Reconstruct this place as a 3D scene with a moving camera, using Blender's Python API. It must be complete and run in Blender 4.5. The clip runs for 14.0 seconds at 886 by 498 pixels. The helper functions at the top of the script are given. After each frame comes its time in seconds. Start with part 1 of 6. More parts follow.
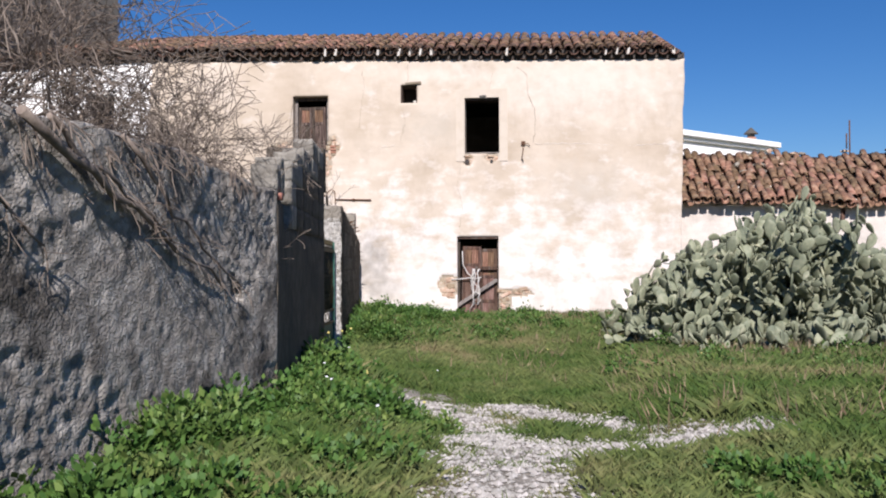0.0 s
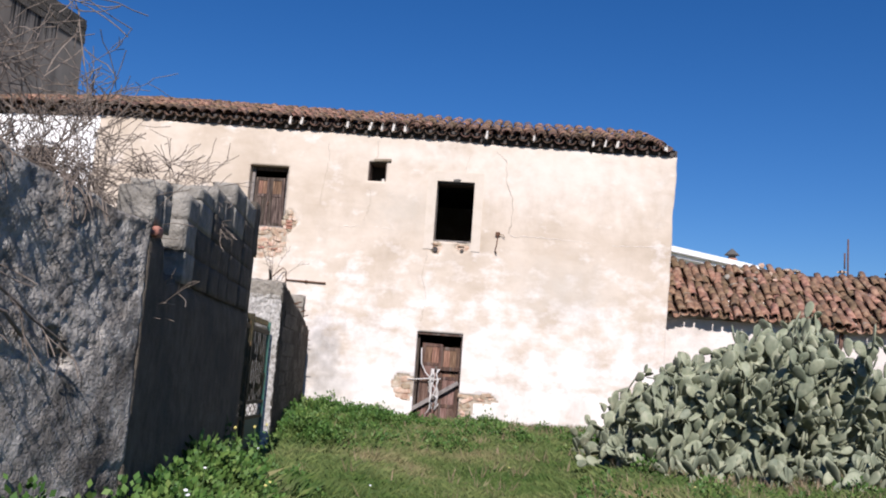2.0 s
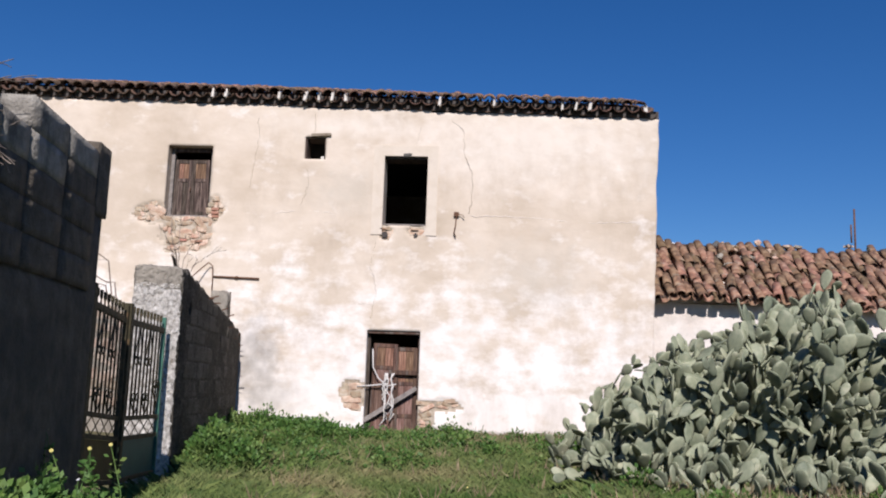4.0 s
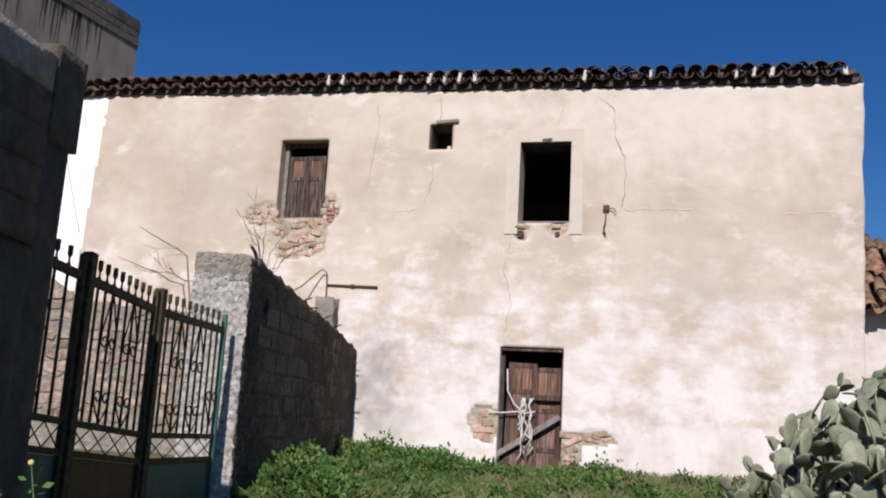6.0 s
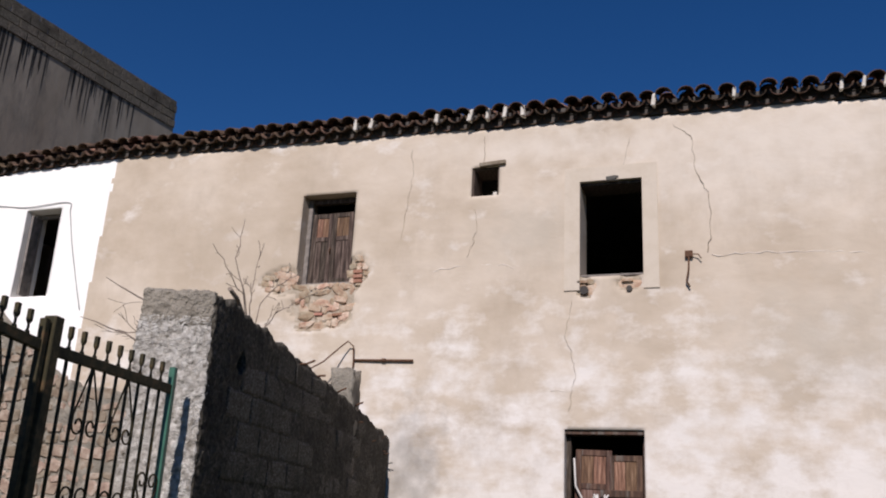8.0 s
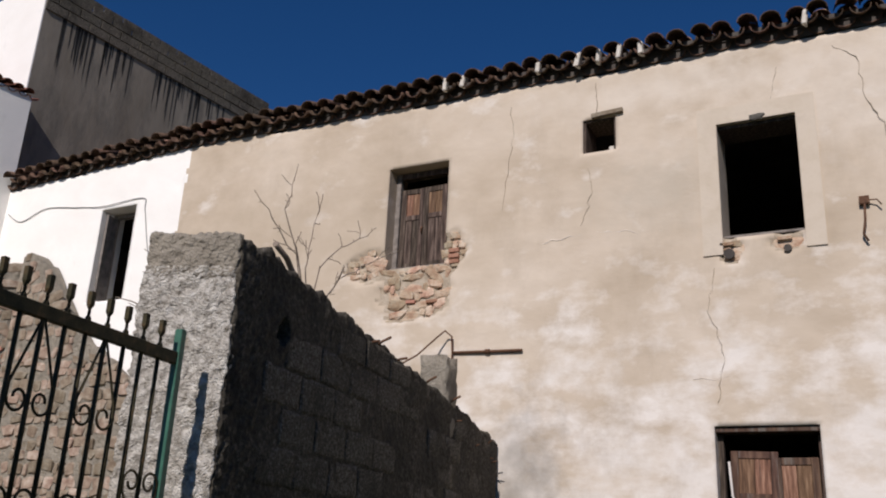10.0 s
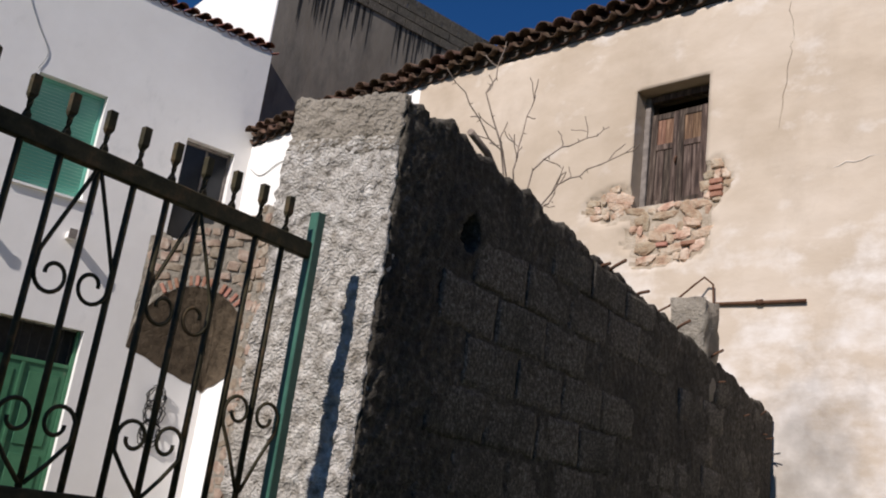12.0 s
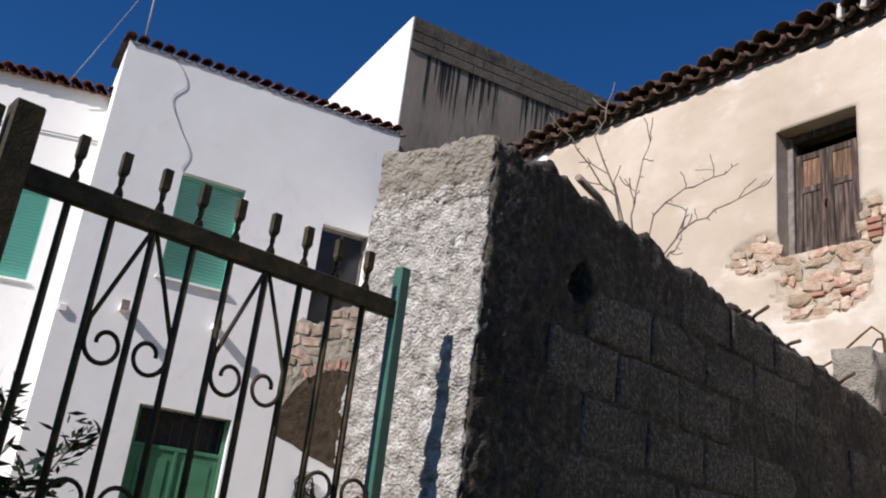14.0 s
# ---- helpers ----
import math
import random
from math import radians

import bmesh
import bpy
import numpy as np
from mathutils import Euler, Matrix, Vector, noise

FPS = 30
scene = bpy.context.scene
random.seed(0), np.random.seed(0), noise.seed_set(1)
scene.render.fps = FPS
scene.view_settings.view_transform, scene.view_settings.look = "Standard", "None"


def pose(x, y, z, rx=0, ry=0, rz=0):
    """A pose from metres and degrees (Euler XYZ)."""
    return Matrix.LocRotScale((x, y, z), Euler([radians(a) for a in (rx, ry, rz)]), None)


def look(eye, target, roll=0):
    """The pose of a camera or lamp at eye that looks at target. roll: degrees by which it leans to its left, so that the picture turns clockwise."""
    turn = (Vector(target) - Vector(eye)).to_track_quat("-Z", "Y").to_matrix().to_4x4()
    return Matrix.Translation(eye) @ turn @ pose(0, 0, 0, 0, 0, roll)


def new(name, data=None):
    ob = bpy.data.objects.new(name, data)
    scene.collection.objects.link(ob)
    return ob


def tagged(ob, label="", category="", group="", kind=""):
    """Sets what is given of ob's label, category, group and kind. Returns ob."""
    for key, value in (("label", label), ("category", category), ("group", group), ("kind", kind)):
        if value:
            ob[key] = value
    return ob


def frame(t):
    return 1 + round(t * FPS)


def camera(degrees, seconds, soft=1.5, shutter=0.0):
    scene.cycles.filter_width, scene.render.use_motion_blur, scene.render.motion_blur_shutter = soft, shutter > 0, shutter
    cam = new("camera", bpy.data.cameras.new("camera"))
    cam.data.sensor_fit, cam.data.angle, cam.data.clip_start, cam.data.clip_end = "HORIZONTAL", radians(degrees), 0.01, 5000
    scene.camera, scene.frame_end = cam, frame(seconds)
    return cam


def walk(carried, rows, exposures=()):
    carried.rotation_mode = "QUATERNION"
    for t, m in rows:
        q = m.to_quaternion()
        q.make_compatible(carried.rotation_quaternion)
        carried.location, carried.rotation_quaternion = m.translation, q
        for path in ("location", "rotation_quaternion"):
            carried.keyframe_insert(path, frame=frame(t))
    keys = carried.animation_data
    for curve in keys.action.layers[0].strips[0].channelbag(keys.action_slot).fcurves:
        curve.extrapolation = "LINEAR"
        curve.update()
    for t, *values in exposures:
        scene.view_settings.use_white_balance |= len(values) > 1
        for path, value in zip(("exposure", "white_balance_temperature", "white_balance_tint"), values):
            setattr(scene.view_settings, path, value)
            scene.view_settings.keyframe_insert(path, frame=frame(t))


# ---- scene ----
cam = camera(52.6, 14.0, soft=2.0)
PATH = [
    (0, (1.888, -22.365, 2.18), (1.688, -20.375, 2.213), -0.2),
    (0.5, (1.994, -21.821, 2.17), (1.755, -19.837, 2.247), 2.6),
    (1, (1.967, -21.324, 2.122), (1.761, -19.341, 2.277), 1.8),
    (1.5, (1.944, -20.593, 2.094), (1.849, -18.612, 2.356), 4.9),
    (2, (1.927, -20.162, 2.027), (1.781, -18.185, 2.295), 4.2),
    (4.5, (2.439, -16.485, 1.815), (2.342, -14.51, 2.12), 1.7),
    (5, (2.516, -15.751, 1.78), (2.324, -13.779, 2.053), 4.3),
    (5.5, (2.593, -15.165, 1.715), (2.29, -13.216, 2.048), 3.5),
    (6, (2.673, -14.485, 1.645), (2.182, -12.582, 2.017), 3.2),
    (6.5, (2.781, -13.909, 1.526), (2.307, -12.042, 2.062), 1.2),
    (7, (2.693, -13.056, 1.504), (2.283, -11.187, 2.088), 2.5),
    (7.5, (2.628, -12.525, 1.426), (2.011, -10.713, 2.006), 2.4),
    (8, (2.392, -11.796, 1.471), (1.751, -10.001, 2.077), 2.9),
    (10.5, (1.66, -9.257, 1.442), (0.602, -7.688, 2.091), 3.6),
    (11, (1.523, -8.747, 1.439), (0.205, -7.377, 2.059), 6.1),
    (11.5, (1.435, -8.51, 1.376), (-0.006, -7.29, 2.035), 7.3),
    (12, (1.071, -8.171, 1.477), (-0.282, -6.809, 2.035), 7.7),
    (12.5, (1.002, -7.908, 1.465), (-0.451, -6.681, 2.084), 7.5),
    (13, (0.985, -7.721, 1.498), (-0.554, -6.608, 2.127), 7.8),
    (13.5, (0.982, -7.738, 1.497), (-0.524, -6.603, 2.162), 6.5),
    (14, (0.948, -7.754, 1.508), (-0.6, -6.687, 2.191), 7.1),
]

# ---- light ----
EXPO = [(0.0, 0.42, 5950, 15), (2.0, 0.42, 5850, 15), (4.5, 0.23, 5900, 15), (5.5, 0.13, 5900, 15), (6.5, 0.09, 5900, 16), (8.0, -0.14, 6050, 16), (10.5, -0.27, 6200, 14), (11.5, -0.06, 6200, 14), (12.0, -0.03, 6200, 14), (13.0, 0.16, 6050, 14), (14.0, 0.24, 5980, 14)]
walk(cam, [(t, look(e, g, r)) for t, e, g, r in PATH], EXPO)

SUN_ELEV, SUN_AZ = radians(37), radians(-6.5)      # azimuth off the -y axis, positive towards -x
sun_from = Vector((-math.sin(SUN_AZ) * math.cos(SUN_ELEV), -math.cos(SUN_AZ) * math.cos(SUN_ELEV), math.sin(SUN_ELEV)))
sun = new("sun", bpy.data.lights.new("sun", "SUN"))
sun.data.energy, sun.data.angle, sun.data.color = 4.9, radians(0.55), (1.0, 0.93, 0.84)
sun.matrix_world = look(sun_from * 60, (0, 0, 0))
world = bpy.data.worlds.new("sky")
scene.world = world
world.use_nodes = True
wn = world.node_tree
sky = wn.nodes.new("ShaderNodeTexSky")
sky.sky_type, sky.sun_disc = "NISHITA", False
sky.sun_elevation, sky.sun_rotation = SUN_ELEV, math.atan2(sun_from.x, sun_from.y)
sky.air_density, sky.dust_density, sky.ozone_density = 1.0, 0.05, 6.0
wn.nodes["Background"].inputs[1].default_value = 0.061
deep = wn.nodes.new("ShaderNodeHueSaturation")
deep.inputs["Saturation"].default_value = 1.22
deep.inputs["Hue"].default_value = 0.506
wn.links.new(sky.outputs[0], deep.inputs["Color"])
wn.links.new(deep.outputs[0], wn.nodes["Background"].inputs[0])

# ---- materials ----
def mat(name, stops, scale=3.0, rough=0.85, bump=0.3, bscale=60.0, metal=0.0, vary=0.0, detail=6.0,
        stain=None, stain_scale=0.7, stain_rough=0.7, stain_cut=(0.5, 0.65), stretch=(1, 1, 1), bdist=0.01, spec=0.3, island=False, coarse=0.0, zgrad=None, grime=None):
    """Noise-coloured surface: stops are (position, rgb) of a ramp, stain a second colour laid over by a broad noise."""
    m = bpy.data.materials.new(name)
    m.use_nodes = True
    nt = m.node_tree
    n, l = nt.nodes, nt.links
    b = n["Principled BSDF"]
    tc = n.new("ShaderNodeTexCoord")
    mp = n.new("ShaderNodeMapping")
    mp.inputs["Scale"].default_value = stretch
    geo = n.new("ShaderNodeNewGeometry")
    l.new(geo.outputs["Position"], mp.inputs["Vector"])
    no = n.new("ShaderNodeTexNoise")
    no.inputs["Scale"].default_value, no.inputs["Detail"].default_value, no.inputs["Roughness"].default_value = scale, detail, 0.62
    l.new(mp.outputs[0], no.inputs["Vector"])
    ra = n.new("ShaderNodeValToRGB")
    els = ra.color_ramp.elements
    els[0].position, els[0].color = stops[0][0], (*stops[0][1], 1)
    els[1].position, els[1].color = stops[-1][0], (*stops[-1][1], 1)
    for p, c in stops[1:-1]:
        els.new(p).color = (*c, 1)
    l.new(no.outputs["Fac"], ra.inputs[0])
    col = ra.outputs[0]
    if stain:
        ns = n.new("ShaderNodeTexNoise")
        ns.inputs["Scale"].default_value, ns.inputs["Detail"].default_value, ns.inputs["Roughness"].default_value = stain_scale, 10, stain_rough
        l.new(mp.outputs[0], ns.inputs["Vector"])
        mr = n.new("ShaderNodeMapRange")
        mr.inputs[1].default_value, mr.inputs[2].default_value = stain_cut
        fac = ns.outputs["Fac"]
        if zgrad:
            sx = n.new("ShaderNodeSeparateXYZ")
            l.new(geo.outputs["Position"], sx.inputs[0])
            mz = n.new("ShaderNodeMapRange")
            mz.inputs[1].default_value, mz.inputs[2].default_value, mz.inputs[3].default_value, mz.inputs[4].default_value = zgrad
            l.new(sx.outputs[2], mz.inputs[0])
            ad2 = n.new("ShaderNodeMath")
            l.new(fac, ad2.inputs[0])
            l.new(mz.outputs[0], ad2.inputs[1])
            fac = ad2.outputs[0]
        l.new(fac, mr.inputs[0])
        mx = n.new("ShaderNodeMix")
        mx.data_type = "RGBA"
        l.new(mr.outputs[0], mx.inputs[0])
        l.new(col, mx.inputs[6])
        mx.inputs[7].default_value = (*stain, 1)
        col = mx.outputs[2]
    if grime:
        gm = n.new("ShaderNodeMapping")
        gm.inputs["Scale"].default_value = grime[1]
        l.new(geo.outputs["Position"], gm.inputs["Vector"])
        gn = n.new("ShaderNodeTexNoise")
        gn.inputs["Scale"].default_value, gn.inputs["Detail"].default_value, gn.inputs["Roughness"].default_value = 1.0, 9, 0.7
        l.new(gm.outputs[0], gn.inputs["Vector"])
        gr = n.new("ShaderNodeMapRange")
        gr.inputs[1].default_value, gr.inputs[2].default_value, gr.inputs[4].default_value = grime[2]
        l.new(gn.outputs["Fac"], gr.inputs[0])
        gx = n.new("ShaderNodeMix")
        gx.data_type = "RGBA"
        l.new(gr.outputs[0], gx.inputs[0])
        l.new(col, gx.inputs[6])
        gx.inputs[7].default_value = (*grime[0], 1)
        col = gx.outputs[2]
    if vary:
        hs = n.new("ShaderNodeHueSaturation")
        src = geo.outputs["Random Per Island"] if island else n.new("ShaderNodeObjectInfo").outputs["Random"]
        mv = n.new("ShaderNodeMapRange")
        mv.inputs[3].default_value, mv.inputs[4].default_value = 1 - vary, 1 + vary
        l.new(src, mv.inputs[0])
        l.new(mv.outputs[0], hs.inputs["Value"])
        mh = n.new("ShaderNodeMapRange")
        mh.inputs[3].default_value, mh.inputs[4].default_value = 0.5 + vary * 0.05, 0.5 - vary * 0.05
        l.new(src, mh.inputs[0])
        l.new(mh.outputs[0], hs.inputs["Hue"])
        l.new(col, hs.inputs["Color"])
        col = hs.outputs[0]
    l.new(col, b.inputs["Base Color"])
    b.inputs["Roughness"].default_value, b.inputs["Metallic"].default_value = rough, metal
    b.inputs["Specular IOR Level"].default_value = spec
    if bump:
        nb = n.new("ShaderNodeTexNoise")
        nb.inputs["Scale"].default_value, nb.inputs["Detail"].default_value = bscale, 5
        l.new(mp.outputs[0], nb.inputs["Vector"])
        bp = n.new("ShaderNodeBump")
        bp.inputs["Strength"].default_value, bp.inputs["Distance"].default_value = bump, bdist
        h = nb.outputs["Fac"]
        if coarse:
            nc = n.new("ShaderNodeTexNoise")
            nc.inputs["Scale"].default_value, nc.inputs["Detail"].default_value = bscale / 7, 3
            l.new(mp.outputs[0], nc.inputs["Vector"])
            ad = n.new("ShaderNodeMath")
            ad.operation = "MULTIPLY_ADD"
            ad.inputs[1].default_value = coarse
            l.new(nc.outputs["Fac"], ad.inputs[0])
            l.new(h, ad.inputs[2])
            h = ad.outputs[0]
        l.new(h, bp.inputs["Height"])
        l.new(bp.outputs[0], b.inputs["Normal"])
    return m

CREAM = mat("cream_plaster", [(0.3, (0.455, 0.365, 0.27)), (0.5, (0.555, 0.46, 0.358)), (0.72, (0.65, 0.555, 0.455))], 0.8, 0.92, 0.22, 14, detail=4.0,
            stain=(0.74, 0.678, 0.615), stain_scale=2.1, stain_rough=0.62, stain_cut=(0.47, 0.68), stretch=(0.75, 1, 1.15), coarse=2.0, bdist=0.014, zgrad=(1.4, 5.2, 0.19, -0.10), grime=((0.37, 0.295, 0.215), (0.9, 0.9, 0.45), (0.5, 0.72, 0.5)))
SURROUND = mat("pale_smooth_plaster", [(0.3, (0.52, 0.435, 0.335)), (0.7, (0.63, 0.545, 0.45))], 2.5, 0.92, 0.2, 25, stain=(0.5, 0.42, 0.33), stain_scale=2.5, stain_cut=(0.52, 0.7), coarse=2.0)
WHITE = mat("white_plaster", [(0.3, (0.865, 0.83, 0.78)), (0.7, (0.915, 0.885, 0.84))], 1.5, 0.9, 0.25, 30,
            grime=((0.5, 0.49, 0.46), (1.8, 1.8, 0.9), (0.6, 0.85, 0.5)), stain=(0.79, 0.78, 0.76), stain_scale=0.8, stain_cut=(0.6, 0.75), coarse=2.0)
CEMENT = mat("grey_cement_render", [(0.3, (0.19, 0.16, 0.125)), (0.7, (0.285, 0.25, 0.205))], 1.8, 0.95, 0.4, 40, stain=(0.12, 0.11, 0.095),
             stain_scale=1.4, stain_cut=(0.52, 0.72), stretch=(1, 1, 0.35), coarse=1.5)
PIERCAST = mat("pale_roughcast", [(0.32, (0.24, 0.212, 0.172)), (0.48, (0.53, 0.485, 0.425)), (0.66, (0.77, 0.725, 0.655))], 20, 0.95, 1.0, 85,
               stain=(0.40, 0.345, 0.27), stain_scale=2.4, stain_cut=(0.56, 0.74), coarse=1.6, bdist=0.035)
CAPCAST = mat("brown_grey_cement", [(0.3, (0.22, 0.19, 0.148)), (0.7, (0.39, 0.345, 0.28))], 12, 0.95, 1.0, 60, stain=(0.17, 0.15, 0.12), stain_scale=3, stain_cut=(0.5, 0.7), coarse=2, bdist=0.03)
# Cement for the wall's shaded face, its shade put into the colour.
SHADECAST = mat("shaded_stained_cement", [(0.3, (0.062, 0.05, 0.037)), (0.7, (0.135, 0.11, 0.082))], 6, 0.95, 0.9, 50, stain=(0.05, 0.046, 0.04), stain_scale=1.2, stain_cut=(0.45, 0.7), coarse=2, bdist=0.02)
WARMWOOD = mat("sun_bleached_brown_wood", [(0.3, (0.05, 0.026, 0.016)), (0.48, (0.17, 0.09, 0.052)), (0.7, (0.36, 0.22, 0.14))], 9, 0.8, 0.6, 40, stretch=(4, 4, 0.3), vary=0.22,
               stain=(0.06, 0.04, 0.03), stain_scale=5, stain_cut=(0.56, 0.7))
DARKWOOD = mat("dark_brown_wood", [(0.3, (0.018, 0.012, 0.009)), (0.5, (0.066, 0.045, 0.034)), (0.7, (0.20, 0.15, 0.118))], 9, 0.85, 0.6, 40, stretch=(4, 4, 0.3), vary=0.2)
DOORWOOD = mat("reddish_bleached_door_wood", [(0.3, (0.06, 0.032, 0.023)), (0.5, (0.145, 0.082, 0.06)), (0.72, (0.29, 0.195, 0.155))], 7, 0.85, 0.6, 40, stretch=(4, 4, 0.3), vary=0.2,
               stain=(0.30, 0.245, 0.21), stain_scale=3, stain_cut=(0.56, 0.72))
TAR = mat("black_tar_and_shade", [(0.3, (0.02, 0.019, 0.017)), (0.7, (0.04, 0.037, 0.033))], 8, 0.8, 0.3, 60)
CRACK = mat("shaded_crack", [(0.3, (0.16, 0.125, 0.09)), (0.7, (0.25, 0.20, 0.15))], 20, 0.95, 0.3, 80)
# Block colour set low to hold the yard wall's deep shade.
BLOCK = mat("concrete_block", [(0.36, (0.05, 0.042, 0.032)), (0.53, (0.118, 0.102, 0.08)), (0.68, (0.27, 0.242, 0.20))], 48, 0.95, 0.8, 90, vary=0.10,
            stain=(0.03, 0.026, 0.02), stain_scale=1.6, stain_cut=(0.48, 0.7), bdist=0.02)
MORTAR = mat("dark_mortar", [(0.3, (0.07, 0.064, 0.055)), (0.7, (0.13, 0.12, 0.105))], 12, 0.95, 0.8, 80, bdist=0.01)
NEARWALL = mat("weathered_render", [(0.27, (0.125, 0.108, 0.09)), (0.45, (0.29, 0.258, 0.218)), (0.66, (0.50, 0.455, 0.395))], 7, 0.95, 1.0, 50,
               stain=(0.085, 0.073, 0.06), stain_scale=0.9, stain_cut=(0.52, 0.61), coarse=1.6, bdist=0.03)
# Lit copy of the gate-side wall's cement, for the sunlit blocks.
STEPBLOCK = mat("sunlit_lichened_block", [(0.3, (0.19, 0.17, 0.14)), (0.7, (0.36, 0.33, 0.28))], 9, 0.95, 0.9, 50, stain=(0.10, 0.09, 0.075), stain_scale=2.4, stain_cut=(0.5, 0.68), coarse=2, bdist=0.02)
# Cement of the yard wall's shaded face, part of that shade in its colour.
SMEAR = mat("shade_dark_smeared_cement", [(0.36, (0.04, 0.033, 0.025)), (0.54, (0.082, 0.07, 0.053)), (0.74, (0.20, 0.178, 0.145))], 28, 0.95, 0.9, 90,
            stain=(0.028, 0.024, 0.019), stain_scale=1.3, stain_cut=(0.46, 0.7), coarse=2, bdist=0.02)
PALEWALL = mat("dirty_limewash", [(0.3, (0.55, 0.47, 0.40)), (0.7, (0.70, 0.64, 0.57))], 2.0, 0.92, 0.4, 30, stain=(0.45, 0.40, 0.34), stain_scale=1.2, stain_cut=(0.52, 0.7), coarse=2)
STONE = mat("field_stone", [(0.3, (0.31, 0.18, 0.115)), (0.45, (0.43, 0.295, 0.20)), (0.58, (0.52, 0.41, 0.30)), (0.75, (0.60, 0.52, 0.42))], 6, 0.92, 0.9, 40, vary=0.28, bdist=0.02)
ARCHSTONE = mat("dark_rubble_stone", [(0.3, (0.17, 0.115, 0.08)), (0.5, (0.29, 0.22, 0.16)), (0.72, (0.44, 0.375, 0.30))], 6, 0.92, 0.9, 40, vary=0.3, bdist=0.02)
EARTHMORTAR = mat("earth_mortar", [(0.3, (0.30, 0.235, 0.165)), (0.7, (0.52, 0.44, 0.345))], 8, 0.95, 0.8, 50, bdist=0.015)
BRICK = mat("red_brick", [(0.3, (0.30, 0.13, 0.085)), (0.7, (0.42, 0.23, 0.16))], 12, 0.92, 0.5, 80, vary=0.2)
TILE = mat("old_clay_tile", [(0.28, (0.075, 0.054, 0.043)), (0.48, (0.20, 0.108, 0.064)), (0.72, (0.37, 0.245, 0.15))], 7, 0.92, 0.5, 60, vary=0.35,
           stain=(0.30, 0.27, 0.21), stain_scale=5.0, stain_cut=(0.55, 0.75))
TILES = mat("old_clay_tile_rows", [(0.28, (0.075, 0.054, 0.043)), (0.48, (0.20, 0.108, 0.064)), (0.72, (0.37, 0.245, 0.15))], 7, 0.92, 0.5, 60, vary=0.35,
            stain=(0.30, 0.27, 0.21), stain_scale=5.0, stain_cut=(0.55, 0.75), island=True)
# Darker copy of the old tile, with the eave's shade in its colour.
EAVETILE = mat("shade_dark_clay_tile", [(0.3, (0.034, 0.023, 0.017)), (0.5, (0.095, 0.057, 0.039)), (0.74, (0.21, 0.135, 0.09))], 9, 0.95, 0.6, 60, vary=0.3,
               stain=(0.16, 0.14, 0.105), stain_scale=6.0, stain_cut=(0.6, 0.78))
NEWTILE = mat("clean_clay_tile", [(0.3, (0.15, 0.062, 0.04)), (0.7, (0.28, 0.13, 0.085))], 7, 0.85, 0.3, 60, vary=0.25)
LIME = mat("lime_mortar", [(0.3, (0.5, 0.45, 0.38)), (0.7, (0.7, 0.65, 0.58))], 10, 0.95, 0.6, 60)
OLDWOOD = mat("weathered_brown_wood", [(0.3, (0.03, 0.018, 0.013)), (0.5, (0.085, 0.045, 0.03)), (0.72, (0.19, 0.115, 0.075))], 9, 0.8, 0.5, 40,
              stretch=(2.5, 2.5, 0.25), stain=(0.20, 0.175, 0.15), stain_scale=4, stain_cut=(0.5, 0.68), vary=0.14)
GREYWOOD = mat("grey_wood", [(0.3, (0.13, 0.11, 0.095)), (0.7, (0.30, 0.26, 0.23))], 9, 0.85, 0.5, 40, stretch=(1, 1, 1))
GREENIRON = mat("dark_green_painted_iron", [(0.3, (0.026, 0.024, 0.012)), (0.52, (0.055, 0.045, 0.022)), (0.72, (0.13, 0.075, 0.035))], 14, 0.7, 0.25, 90, metal=0.0, spec=0.2)
GREENPOST = mat("bright_green_painted_iron", [(0.3, (0.03, 0.10, 0.065)), (0.7, (0.05, 0.15, 0.10))], 10, 0.5, 0.2, 90, spec=0.5,
                stain=(0.14, 0.07, 0.04), stain_scale=6, stain_cut=(0.6, 0.7))
GREENPANEL = mat("green_painted_sheet", [(0.3, (0.03, 0.075, 0.062)), (0.7, (0.045, 0.105, 0.085))], 4, 0.55, 0.1, 60, stain=(0.12, 0.08, 0.05), stain_scale=3, stain_cut=(0.6, 0.7))
OCHREPANEL = mat("rusty_ochre_sheet", [(0.3, (0.055, 0.034, 0.009)), (0.7, (0.115, 0.073, 0.02))], 4, 0.7, 0.2, 60)
GREENWOOD = mat("green_painted_wood", [(0.3, (0.045, 0.15, 0.075)), (0.7, (0.08, 0.22, 0.115))], 3, 0.6, 0.2, 50, stain=(0.16, 0.2, 0.12), stain_scale=2.5, stain_cut=(0.58, 0.7))
SHUTTER = mat("mint_green_shutter", [(0.3, (0.14, 0.42, 0.32)), (0.7, (0.18, 0.48, 0.37))], 3, 0.5, 0.0)
GLASS = mat("dark_window_glass", [(0.3, (0.02, 0.022, 0.025)), (0.7, (0.03, 0.032, 0.035))], 3, 0.12, 0.0, spec=0.25)
RUST = mat("rusty_iron", [(0.3, (0.07, 0.035, 0.02)), (0.7, (0.16, 0.08, 0.045))], 20, 0.85, 0.5, 90)
# Near-black colour that stands for unlit rooms, hollows and gaps.
DARK = mat("shade_dark", [(0.3, (0.06, 0.05, 0.045)), (0.7, (0.09, 0.08, 0.07))], 3, 0.95, 0.2, 20)
CABLE = mat("grey_cable", [(0.3, (0.25, 0.25, 0.25)), (0.7, (0.34, 0.34, 0.33))], 5, 0.6, 0.0)
ROPE = mat("pale_rope", [(0.3, (0.5, 0.46, 0.42)), (0.7, (0.7, 0.66, 0.6))], 30, 0.95, 0.4, 150)
